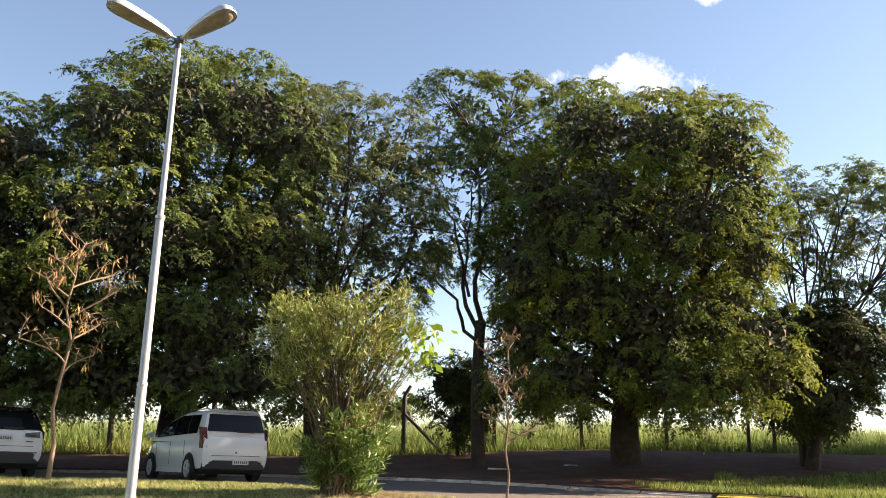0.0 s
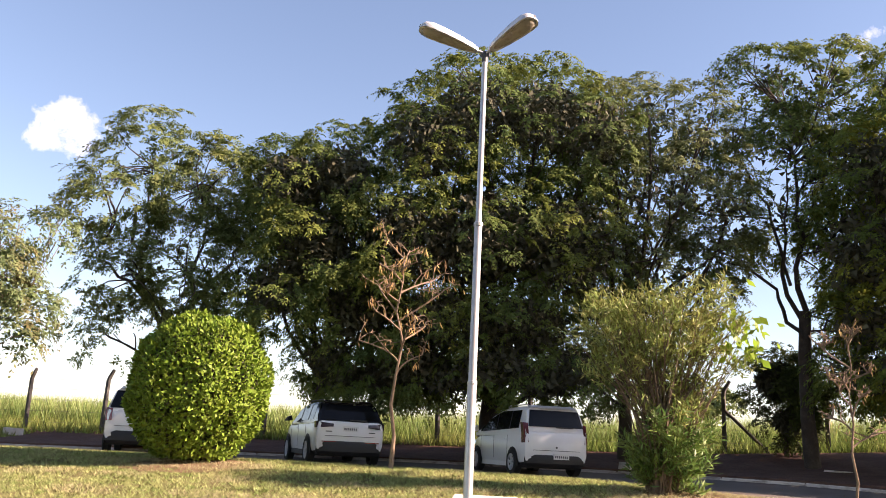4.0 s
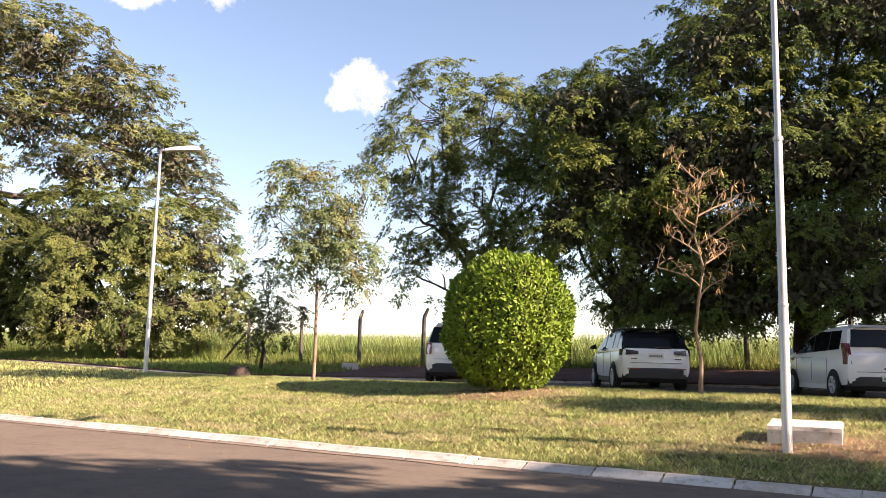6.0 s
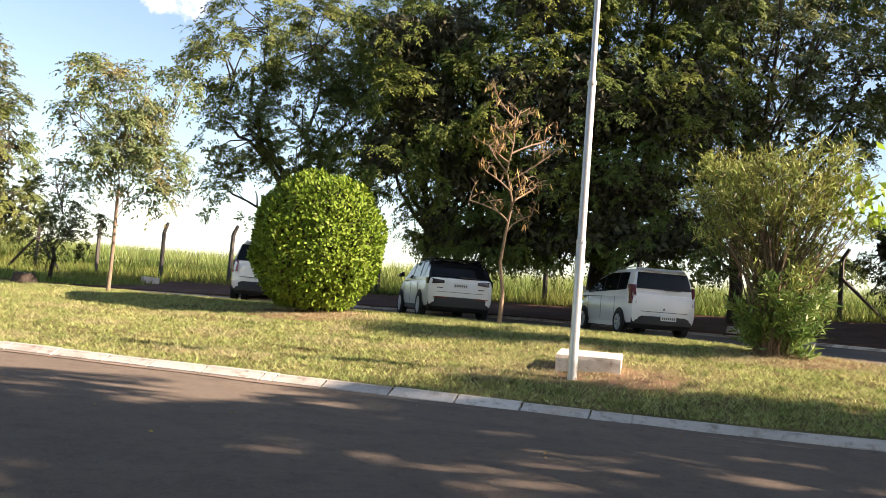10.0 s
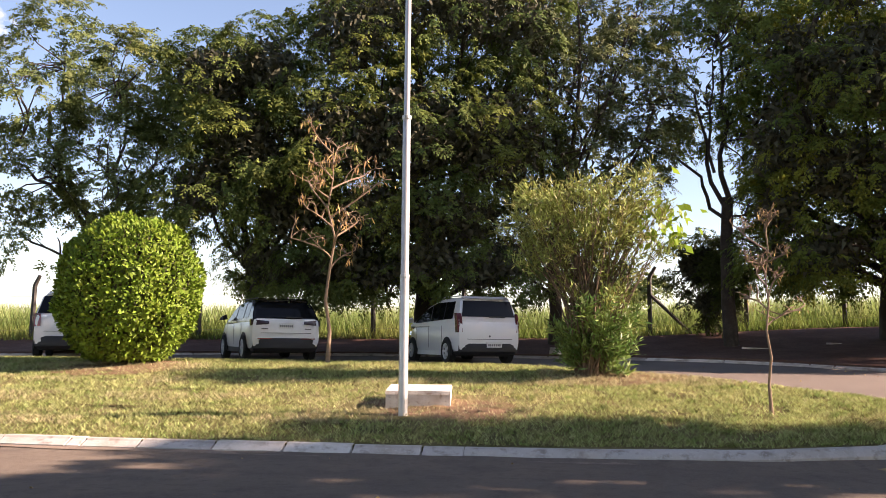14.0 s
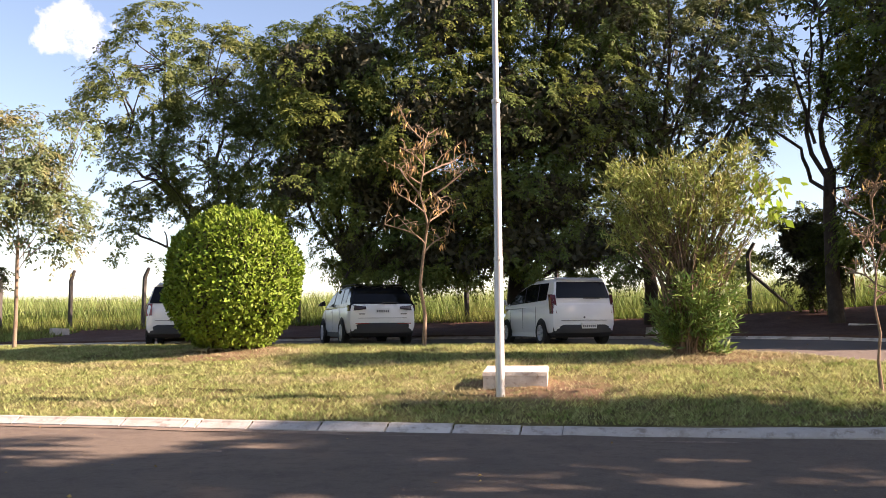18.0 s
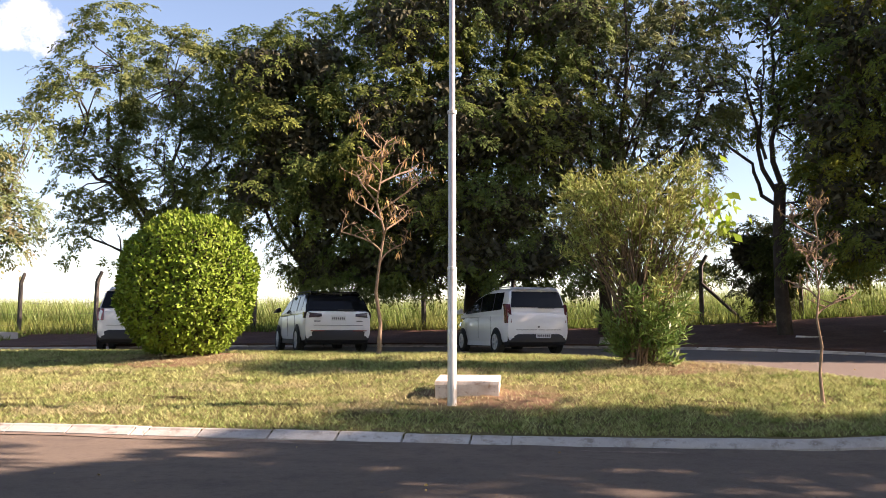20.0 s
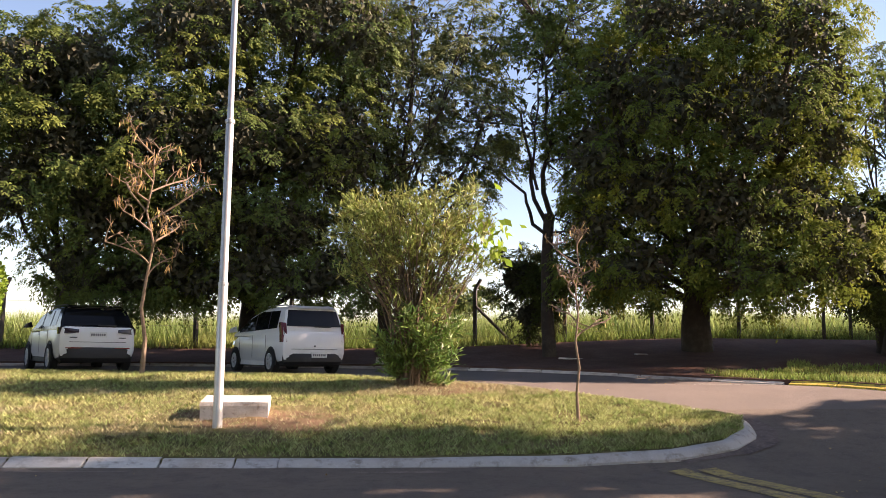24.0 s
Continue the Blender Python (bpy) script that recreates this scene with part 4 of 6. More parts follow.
# ---- the near plants ----
def ball_bush(spot):
    rng = np.random.default_rng(31)
    root = thing("round_bush", pose(spot[0], spot[1], land(*spot)), "clipped ball-shaped evergreen bush with glossy yellow-green leaves", "bush")
    g = Geo()
    for k in range(9):
        a = rng.random() * 6.28
        limb(g, (0.15 * math.cos(a), 0.15 * math.sin(a), -0.1), (1.1 * math.cos(a), 1.1 * math.sin(a), 1.2 + rng.random() * 1.4), 0.05, 0.015, rng)
    part("stem", g, M_BARK, root)
    n = 25000
    w = unit(rng.normal(size=(n, 3)))
    # flat-sided ball: wider below the middle, cut off at the ground
    bump = np.array([0.07 * noise.noise(Vector(v) * 2.2) + 0.06 * noise.noise(Vector(v) * 7) for v in w])
    r = (0.93 + 0.09 * rng.random(n) ** 0.5 + bump)
    # fuller than a ball: near-upright flanks and a flattish top
    full = (np.linalg.norm(w[:, :2], axis=1) ** 2.3 + np.abs(w[:, 2]) ** 2.3) ** (-1 / 2.3)
    p = w * (r * full)[:, None] * [1.5, 1.5, 1.63]
    p[:, 2] += 1.62
    squash = np.clip((1.2 - p[:, 2]) / 1.2, 0, 1)
    p[:, :2] *= (1 - 0.12 * squash ** 2)[:, None]
    keep = p[:, 2] > 0.12
    p, w = p[keep], w[keep]
    way = unit(w * 0.45 + rng.normal(size=w.shape) * 0.6 + [0, 0, 0.35])
    ln = 0.105 * (0.7 + 0.6 * rng.random(len(p)))
    face = unit(w + rng.normal(size=w.shape) * 0.27 + [0, 0, 0.15])
    part("foliage", quads_mesh("foliage", leaves(p, way, ln, ln * 0.55, rng, 0.12, face), M_LEAF_HEDGE), None, root)
    # leaves further in, darker: the bush's inner shade is put into the colour
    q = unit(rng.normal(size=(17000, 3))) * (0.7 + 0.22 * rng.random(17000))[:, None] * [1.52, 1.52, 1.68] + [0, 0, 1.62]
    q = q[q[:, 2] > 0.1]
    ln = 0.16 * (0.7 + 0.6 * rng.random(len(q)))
    part("inner_foliage", quads_mesh("inner_foliage", leaves(q, unit(rng.normal(size=q.shape)), ln, ln * 0.55, rng), M_LEAF_CORE_SHADE), None, root)


ball_bush((-9.15, 18.6))
rng = np.random.default_rng(44)
g = Geo()
ring = [[(-9.0 + (1.5 + 0.5 * rng.random()) * s * math.cos(a), 18.35 + (1.3 + 0.4 * rng.random()) * s * math.sin(a)) for a in [2 * math.pi * k / 24 for k in range(24)]] for s in (0.05, 0.4, 0.7, 0.95)]
g.loft([[(x, y, land(x, y) + 0.035 - 0.012 * i) for x, y in r] for i, r in enumerate(ring)], close=False)
tagged(new("bare_patch", g.mesh("bare_patch", M_LITTER, True)), "bare earth and dry leaves under the round bush", "soil", kind="structure")


def oleander(spot):
    rng = np.random.default_rng(32)
    root = thing("oleander_shrub", pose(spot[0], spot[1], land(*spot)), "tall olive-green oleander shrub with many thin stems and narrow leaves", "shrub")
    blobs = np.array([(-0.88, 0.14, 3.39, 0.62, 0.57), (0.01, 0.11, 3.49, 0.73, 0.56), (0.89, 0.03, 3.58, 0.61, 0.61), (-1.0, 0.14, 2.59, 0.51, 0.56), (-0.11, 0.12, 2.59, 0.89, 0.67),
                      (0.76, 0.04, 2.58, 0.66, 0.6), (0.1, 0.1, 1.6, 0.55, 0.5), (0.2, 0.1, 0.75, 0.62, 0.66), (0.25, -0.2, 1.15, 0.62, 0.6), (0.2, -0.3, 0.5, 0.62, 0.5), (0.6, -0.1, 0.75, 0.4, 0.55), (-0.25, 0.0, 0.6, 0.42, 0.5), (0.1, 0.05, 2.1, 0.6, 0.5), (0.4, 0.0, 1.9, 0.45, 0.5), (-0.5, 0.0, 3.0, 0.7, 0.6), (0.5, 0.1, 3.2, 0.8, 0.6)])
    blobs[blobs[:, 2] > 2, 0] *= 1.17
    blobs[blobs[:, 2] > 2, 3] *= 1.08
    stems = Geo()
    pick = rng.choice(len(blobs), 300, p=blobs[:, 3] ** 2 / np.sum(blobs[:, 3] ** 2))
    w = unit(rng.normal(size=(300, 3)))
    tips = blobs[pick, :3] + w * (0.4 + 0.85 * rng.random(300))[:, None] * blobs[pick][:, [3, 3, 4]]
    tips[:, 2] = np.maximum(tips[:, 2], 0.15)
    ways = np.zeros((300, 3))
    for k in range(300):
        a = rng.random() * 6.28
        foot = (0.25 * math.cos(a) * rng.random(), 0.25 * math.sin(a) * rng.random(), -0.05)
        knee = Vector((foot[0] * 1.6 + tips[k, 0] * 0.22, foot[1] * 1.6, min(1.5, tips[k, 2] * 0.45)))
        if k < 200:
            limb(stems, foot, knee, 0.02, 0.014, rng, 0.03, 3, 5)
            limb(stems, knee, tips[k], 0.014, 0.005, rng, 0.05, 4, 4)
        ways[k] = unit(np.array(Vector(tips[k]) - knee) + [0, 0, 0.3])
    idx = np.repeat(np.arange(300), np.where(tips[:, 2] < 1.45, 95, 50))
    m = len(idx)
    pts = tips[idx] + rng.normal(size=(m, 3)) * 0.085 - ways[idx] * (rng.random(m) * 0.3)[:, None]
    pts[:, 2] = np.maximum(pts[:, 2], 0.04)
    way = unit(ways[idx] * 0.55 + unit(rng.normal(size=(m, 3))) * 0.7)
    part("branchwork", stems, M_BARK_TWIG, root, "thin brown stems")
    low = tips[idx, 2] < 1.45
    ln = (0.6 + 0.7 * rng.random(m)) * np.where(low, 0.2, 0.145)
    for name, sel, mat in (("upper_foliage", ~low, M_LEAF_OLIVE), ("lower_foliage", low, M_LEAF_OLEANDER)):
        part(name, quads_mesh(name, leaves(pts[sel], way[sel], ln[sel], ln[sel] * np.where(low[sel], 0.17, 0.2), rng, 0.1), mat), None, root)
    # a broad-leaved shoot of another plant growing through it
    g = Geo()
    p = limb(g, (0.35, 0, 0.4), (1.55, -0.1, 3.0), 0.018, 0.006, rng, 0.05)
    limb(g, p[3], (1.75, -0.2, 2.75), 0.01, 0.004, rng, 0.05)
    limb(g, p[4], (1.25, 0.1, 3.35), 0.01, 0.004, rng, 0.05)
    part("shoot", g, M_BARK_PALE, root)
    n = 85
    c = np.array([(1.55, -0.1, 3.0), (1.75, -0.2, 2.75), (1.25, 0.1, 3.3), (1.2, -0.05, 2.9)])[rng.integers(0, 4, n)] + rng.normal(size=(n, 3)) * 0.2
    way = unit(rng.normal(size=(n, 3)) * 0.6 + [0.3, 0, -0.7])
    ln = 0.22 * (0.7 + 0.5 * rng.random(n))
    part("broad_leaves", quads_mesh("broad_leaves", leaves(c, way, ln, ln * 0.55, rng, 0.12), M_LEAF_BRIGHT), None, root, "bright green broad leaves")


oleander((1.0, 17.0))


def bare_tree(name, spot, label, height, trunk_r, fork, reach, n_branch, dry, seed, crook=0.03, leaf=0.15):
    rng = np.random.default_rng(seed)
    root = thing(name, pose(spot[0], spot[1], land(*spot)), label, "tree")
    g = Geo()
    path = [Vector((rng.normal() * crook * (i > 0), rng.normal() * crook * (i > 0), height * i / 7 - (0.1 if i == 0 else 0))) for i in range(8)]
    g.tube(path, [trunk_r * (1.25 if i == 0 else 1 - 0.11 * i) for i in range(8)], 8)
    tips = []
    for k in range(n_branch):
        f = fork + (0.97 - fork) * (k / max(1, n_branch - 1)) ** 0.9
        i = min(6, int(f * 7))
        start = path[i].lerp(path[i + 1], f * 7 - i)
        a = k * 2.4 + rng.random()
        r = reach * (1.0 - 0.45 * f) * (0.6 + 0.6 * rng.random())
        rise = r * (0.45 + 0.6 * rng.random())
        end = start + Vector((r * math.cos(a), r * math.sin(a), rise))
        p = limb(g, start, end, trunk_r * 0.5, 0.014, rng, 0.13, 5, 6)
        for j in range(5):
            q = p[int(rng.integers(2, 6))]
            v = Vector(unit(rng.normal(size=3))) * r * 0.5
            v.z = abs(v.z) * 0.9 + 0.05
            pp = limb(g, q, q + v, 0.014, 0.005, rng, 0.15, 3, 5)
            tips += [pp[-1], pp[-2]]
            for m in range(2):
                v2 = Vector(unit(rng.normal(size=3))) * r * 0.22
                v2.z = abs(v2.z)
                limb(g, pp[2], pp[2] + v2, 0.008, 0.004, rng, 0.1, 2, 4)
        tips.append(p[-1])
    part("trunk", g, M_BARK_DRY, root, smooth=True)
    T = np.array(tips)
    c = T[rng.integers(0, len(T), dry)] + rng.normal(size=(dry, 3)) * 0.05
    way = unit(rng.normal(size=(dry, 3)) * 0.35 + [0, 0, -1.0])
    ln = leaf * (0.6 + 0.8 * rng.random(dry))
    part("dry_leaves", quads_mesh("dry_leaves", leaves(c, way, ln, ln * 0.17, rng, 0.35), M_LEAF_DRY), None, root, "curled brown dead leaves")
    return root


bare_tree("dead_tree", (-4.75, 19.4), "dead young tree with bare forked twigs and hanging brown leaves", 5.0, 0.05, 0.42, 1.4, 13, 210, 33, 0.06, 0.19)
bare_tree("dead_sapling", (3.6, 14.0), "thin nearly leafless sapling in the lawn", 2.95, 0.026, 0.45, 0.72, 9, 90, 37, 0.02, 0.09)


def yucca(spot):
    rng = np.random.default_rng(38)
    root = thing("yucca", pose(spot[0], spot[1], land(*spot)), "tall twin-stemmed yucca with drooping strap leaves", "plant")
    g = Geo()
    heads = [(-0.75, -0.4, 6.3), (0.5, 0.5, 6.9), (0.85, 0.95, 6.2), (-0.2, 0.0, 6.7)]
    for k, h in enumerate(heads):
        limb(g, (-0.15 + 0.1 * k, 0, 0), h, 0.1, 0.07, rng, 0.02, 6, 8)
    part("twin_trunk", g, M_BARK_CREAM, root, "smooth cream-coloured stems")
    base, way = [], []
    for h in heads:
        for k in range(95):
            d = unit(rng.normal(size=3) + [0, 0, -0.1 + 0.5 * rng.random()])
            base.append(np.array(h) - [0, 0, 0.7 * rng.random()])
            way.append(d)
    for k in range(300):
        d = unit(rng.normal(size=3) * [1, 1, 0.4] + [0, 0, 1.0])
        base.append(np.array([rng.normal() * 0.15, rng.normal() * 0.15, 0.2 + 1.7 * rng.random()]))
        way.append(d)
    base, way = np.array(base), np.array(way)
    ln = 0.85 * (0.7 + 0.5 * rng.random(len(base)))
    # two quads a leaf: a rising half and a hanging half
    first = leaves(base, way, ln * 0.8, np.full(len(base), 0.1), rng)
    droop = unit(way * [0.6, 0.6, 0] + [0, 0, -0.9])
    second = leaves(base + way * (ln * 0.6)[:, None], droop, ln * 0.75, np.full(len(base), 0.085), rng)
    part("strap_leaves", quads_mesh("strap_leaves", np.concatenate([first, second]), M_LEAF_YUCCA), None, root)


yucca((-39.7, 22.3))
stump = thing("tree_stump", pose(-19.6, 20.5, land(-19.6, 20.5)), "low sawn tree stump in the lawn", "stump")
g = Geo()
rings = []
for h, s in ((-0.1, 1.25), (0.05, 1.1), (0.2, 0.95), (0.3, 0.9), (0.32, 0.8)):
    rings.append([(0.36 * s * math.cos(a) * (1 + 0.12 * math.sin(3 * a)), 0.3 * s * math.sin(a), h + 0.02 * math.sin(2 * a)) for a in [2 * math.pi * k / 14 for k in range(14)]])
part("wood", g.loft(rings), M_BARK, stump, smooth=True)


# ragged mower ruts: dark strips laid over the turf, ridge shade put into their colour
M_RUT = material("rut_shade", (0.075, 0.06, 0.03), 0.95, spec=0.06, spots=[(8, 0.45, 0.65, (0.13, 0.1, 0.05))], bump=0.6, bump_scale=40)
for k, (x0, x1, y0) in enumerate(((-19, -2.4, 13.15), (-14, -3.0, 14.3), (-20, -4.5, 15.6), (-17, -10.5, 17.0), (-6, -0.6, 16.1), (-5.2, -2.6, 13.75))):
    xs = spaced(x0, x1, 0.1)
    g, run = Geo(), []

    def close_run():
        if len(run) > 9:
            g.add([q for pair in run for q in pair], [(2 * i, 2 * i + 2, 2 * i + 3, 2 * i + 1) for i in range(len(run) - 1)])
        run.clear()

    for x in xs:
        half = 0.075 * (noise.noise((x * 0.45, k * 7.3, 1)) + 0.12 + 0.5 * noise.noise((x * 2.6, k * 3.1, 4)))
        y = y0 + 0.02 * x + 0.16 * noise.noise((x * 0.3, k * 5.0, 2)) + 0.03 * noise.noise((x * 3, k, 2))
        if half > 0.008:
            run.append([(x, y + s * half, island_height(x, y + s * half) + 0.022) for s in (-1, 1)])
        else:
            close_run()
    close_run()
    tagged(new("lawn_rut", g.mesh("lawn_rut", M_RUT)), "ragged mower rut in the lawn, its shade painted dark", "soil", kind="structure")


# ---- street lamps ----
def luminaire(root, arm_end, way, length):
    """A cobra-head lamp that points along way from arm_end."""
    z = Vector(way).normalized()
    x = z.cross(Vector((0, 0, 1))).normalized()
    y = x.cross(z)
    m = Matrix((x, z, y)).transposed().to_4x4()
    m.translation = arm_end
    shape = [(0.0, 0.06, 0.05), (0.08, 0.1, 0.08), (0.3, 0.15, 0.12), (0.6, 0.19, 0.15), (0.82, 0.2, 0.155), (0.93, 0.17, 0.125), (0.98, 0.11, 0.08), (1.0, 0.05, 0.035)]
    top, low = Geo(), Geo()
    rt, rl = [], []
    for s, w, h in shape:
        ang = [math.pi * k / 8 for k in range(9)]
        rt.append([(w, s * length, -0.03)] + [(w * math.cos(a), s * length, h * math.sin(a)) for a in ang] + [(-w, s * length, -0.03)])
        rl.append([(w * 0.84 * math.cos(a), 0.06 + s * length * 0.9, -h * 0.5 * math.sin(a) - 0.004) for a in ang])
    housing = part("housing", top.loft(rt), M_LAMP_BODY, root, smooth=True, at=m)
    lens = part("lens", low.loft(rl), M_LAMP_LENS, root, "yellowed lamp cover", smooth=True, at=m)
    clip = Geo().box((-0.02, length * 0.97, 0.01), (0.02, length * 1.01, 0.05))
    part("clip", clip, M_BOXTRIM, root, at=m)


def street_lamp(spot, height, heads, label, lean=(0, 0)):
    root = thing("street_lamp", pose(spot[0], spot[1], land(*spot), lean[0], lean[1]), label, "street lamp", "street lamps")
    g = Geo()
    r = [(-0.4, 0.075), (0.02, 0.075), (2.2, 0.074), (2.22, 0.066), (height * 0.62, 0.064), (height * 0.62 + 0.03, 0.05), (height, 0.047)]
    g.tube([(0, 0, z) for z, _ in r], [q for _, q in r], 16)
    part("pole", g, M_GALV, root, smooth=True)
    for z in (2.2, height * 0.62):
        part("collar", Geo().tube([(0, 0, z - 0.03), (0, 0, z), (0, 0, z + 0.03), (0, 0, z + 0.04)], [0.077, 0.08, 0.076, 0.06], 16), M_GALV, root)
    part("bracket", Geo().tube([(0, 0, height - 0.03), (0, 0, height + 0.16)], [0.055, 0.05], 12).box((-0.08, -0.035, height + 0.08), (0.08, 0.035, height + 0.17)), M_BOXTRIM, root, "rusty cap bracket", smooth=True)
    for way, length in heads:
        w = Vector(way).normalized()
        a = Vector((0, 0, height + 0.13))
        part("arm", Geo().tube([a, a + w * 0.2], [0.03, 0.03], 8), M_GALV, root)
        luminaire(root, a + w * 0.14, way, length)
    return root


street_lamp((-2.12, 13.67), 7.75, [((-1.05, -0.44, 0.31), 1.08), ((0.87, -0.55, 0.33), 0.98)], "galvanised steel lamp post with two upswept lamp heads")
street_lamp((-23.8, 20.4), 7.75, [((0.55, 0.75, 0.12), 1.25)], "galvanised steel lamp post with one lamp head")

# ---- concrete box at the lamp post ----
box = thing("concrete_box", pose(-1.98, 14.62, land(-1.9, 14.3) + 0.0, 4, 0, 4), "white-painted concrete junction box with a slab lid", "utility box")
part("body", Geo().box((-0.53, -0.46, -0.22), (0.53, 0.46, 0.23), 0.0), M_CONCRETE, box)
part("lid", Geo().box((-0.54, -0.47, 0.234), (0.54, 0.47, 0.29), 0.008), M_CONCRETE, box, "chipped concrete lid")
rng = np.random.default_rng(41)
g = Geo()
n = 28
ring = [[(-1.75 + (0.75 + 0.4 * rng.random()) * s * 1.5 * math.cos(a), 14.25 + (0.75 + 0.3 * rng.random()) * s * 1.1 * math.sin(a)) for a in [2 * math.pi * k / n for k in range(n)]] for s in (0.05, 0.25, 0.42, 0.6, 0.78, 1.0)]
g.loft([[(x, y, land(x, y) + 0.04 - 0.012 * i + 0.03 * noise.noise((x * 4, y * 4, 1))) for x, y in r] for i, r in enumerate(ring)], close=False)
tagged(new("bare_patch", g.mesh("bare_patch", M_LITTER, True)), "bare reddish earth round the concrete box", "soil", kind="structure")
g = Geo()
ring = [[(1.55 + (0.75 + 0.5 * rng.random()) * s * 1.5 * math.cos(a), 16.75 + (0.7 + 0.4 * rng.random()) * s * 0.9 * math.sin(a)) for a in [2 * math.pi * k / n for k in range(n)]] for s in (0.05, 0.4, 0.7, 0.95)]
g.loft([[(x, y, land(x, y) + 0.03 - 0.012 * i) for x, y in r] for i, r in enumerate(ring)], close=False)
tagged(new("bare_patch", g.mesh("bare_patch", M_LITTER, True)), "bare reddish earth under the oleander", "soil", kind="structure")


# ---- fence ----
fence = thing("fence", pose(0, FENCE_Y, 0), "wire fence on dark concrete posts with bent tops", "fence")
g = Geo()
g.tube([(0, 0, -0.3), (0, 0, 1.85), (0.02, -0.02, 1.95), (0.12, -0.16, 2.25)], [0.085, 0.078, 0.076, 0.06], 4)
post_mesh = g.mesh("post", M_POST)
posts = [-79.16 + 3.07 * k for k in range(38)]
for k, x in enumerate(posts):
    part("post", post_mesh, None, fence, at=pose(x, 0, land(x, FENCE_Y), 0.6 * math.sin(k * 1.7), 0.9 * math.sin(k * 2.3), 35 + 6 * math.sin(k)))
for h in (0.3, 0.7, 1.1, 1.5, 1.85):
    w = Geo()
    w.tube([(x, -0.06, land(x, FENCE_Y) + h + 0.01 * math.sin(3 * x)) for x in posts], [0.004] * len(posts), 3, False)
    part("wire", w, M_WIRE, fence)
for x, both in ((3.72, False), (-27.0, True), (17.0, False), (-56, True)):
    for s in ((1,) if not both else (1, -1)):
        z = land(x, FENCE_Y)
        part("brace", Geo().tube([(x, -0.05, z + 1.35), (x + s * 1.5, -0.05, z - 0.1)], [0.055, 0.055], 6), M_POST, fence)
    if min(abs(x - p) for p in posts) > 0.6:
        part("post", post_mesh, None, fence, at=pose(x, 0, land(x, FENCE_Y), 0, 0, 35))

mast = thing("concrete_mast", pose(-50.0, 25.2, land(-50.0, 25.2), 0, 3, 0), "leaning whitewashed concrete mast beside the fence", "mast")
part("shaft", Geo().tube([(0, 0, -0.3), (0, 0, 0.1), (0, 0, 4.4)], [0.2, 0.19, 0.13], 8), M_CONCRETE, mast)


# ---- cars ----
def wheel(root, m, radius):
    t = Geo()
    prof = [(-0.095, 0.66), (-0.1, 0.9), (-0.075, 1.0), (0.075, 1.0), (0.1, 0.9), (0.095, 0.66)]
    n = 24
    for (x0, r0), (x1, r1) in zip(prof, prof[1:]):
        a = [[(x, radius * r * math.cos(2 * math.pi * k / n), radius * r * math.sin(2 * math.pi * k / n)) for k in range(n)] for x, r in ((x0, r0), (x1, r1))]
        t.loft(a, False)
    hub = part("wheel", t, M_RUBBER, root, "black tyre", True, at=m)
    r = Geo()
    for k in range(5):
        a = 2 * math.pi * k / 5
        c, s = math.cos(a), math.sin(a)
        pts = []
        for rad, half in ((0.12, 0.07), (0.66, 0.12)):
            for side in (-1, 1):
                y, z = rad * radius, side * half * radius
                pts.append((y * c - z * s, y * s + z * c))
        v = [(-0.088, y, z) for y, z in pts] + [(-0.05, y, z) for y, z in pts]
        r.add(v, [(0, 1, 3, 2), (4, 6, 7, 5), (0, 2, 6, 4), (1, 5, 7, 3), (2, 3, 7, 6)])
    ring = [[(x, radius * q * math.cos(2 * math.pi * k / n), radius * q * math.sin(2 * math.pi * k / n)) for k in range(n)] for x, q in ((-0.09, 0.68), (-0.095, 0.6), (-0.03, 0.58))]
    r.loft(ring, False)
    r.tube([(-0.095, 0, 0), (-0.04, 0, 0)], [radius * 0.16, radius * 0.17], 12)
    part("rim", r, M_RIM, hub, "spoked alloy rim")
    d = Geo()
    d.tube([(-0.03, 0, 0), (0.0, 0, 0)], [radius * 0.66, radius * 0.66], n)
    part("brake_disc", d, M_DARK, hub)


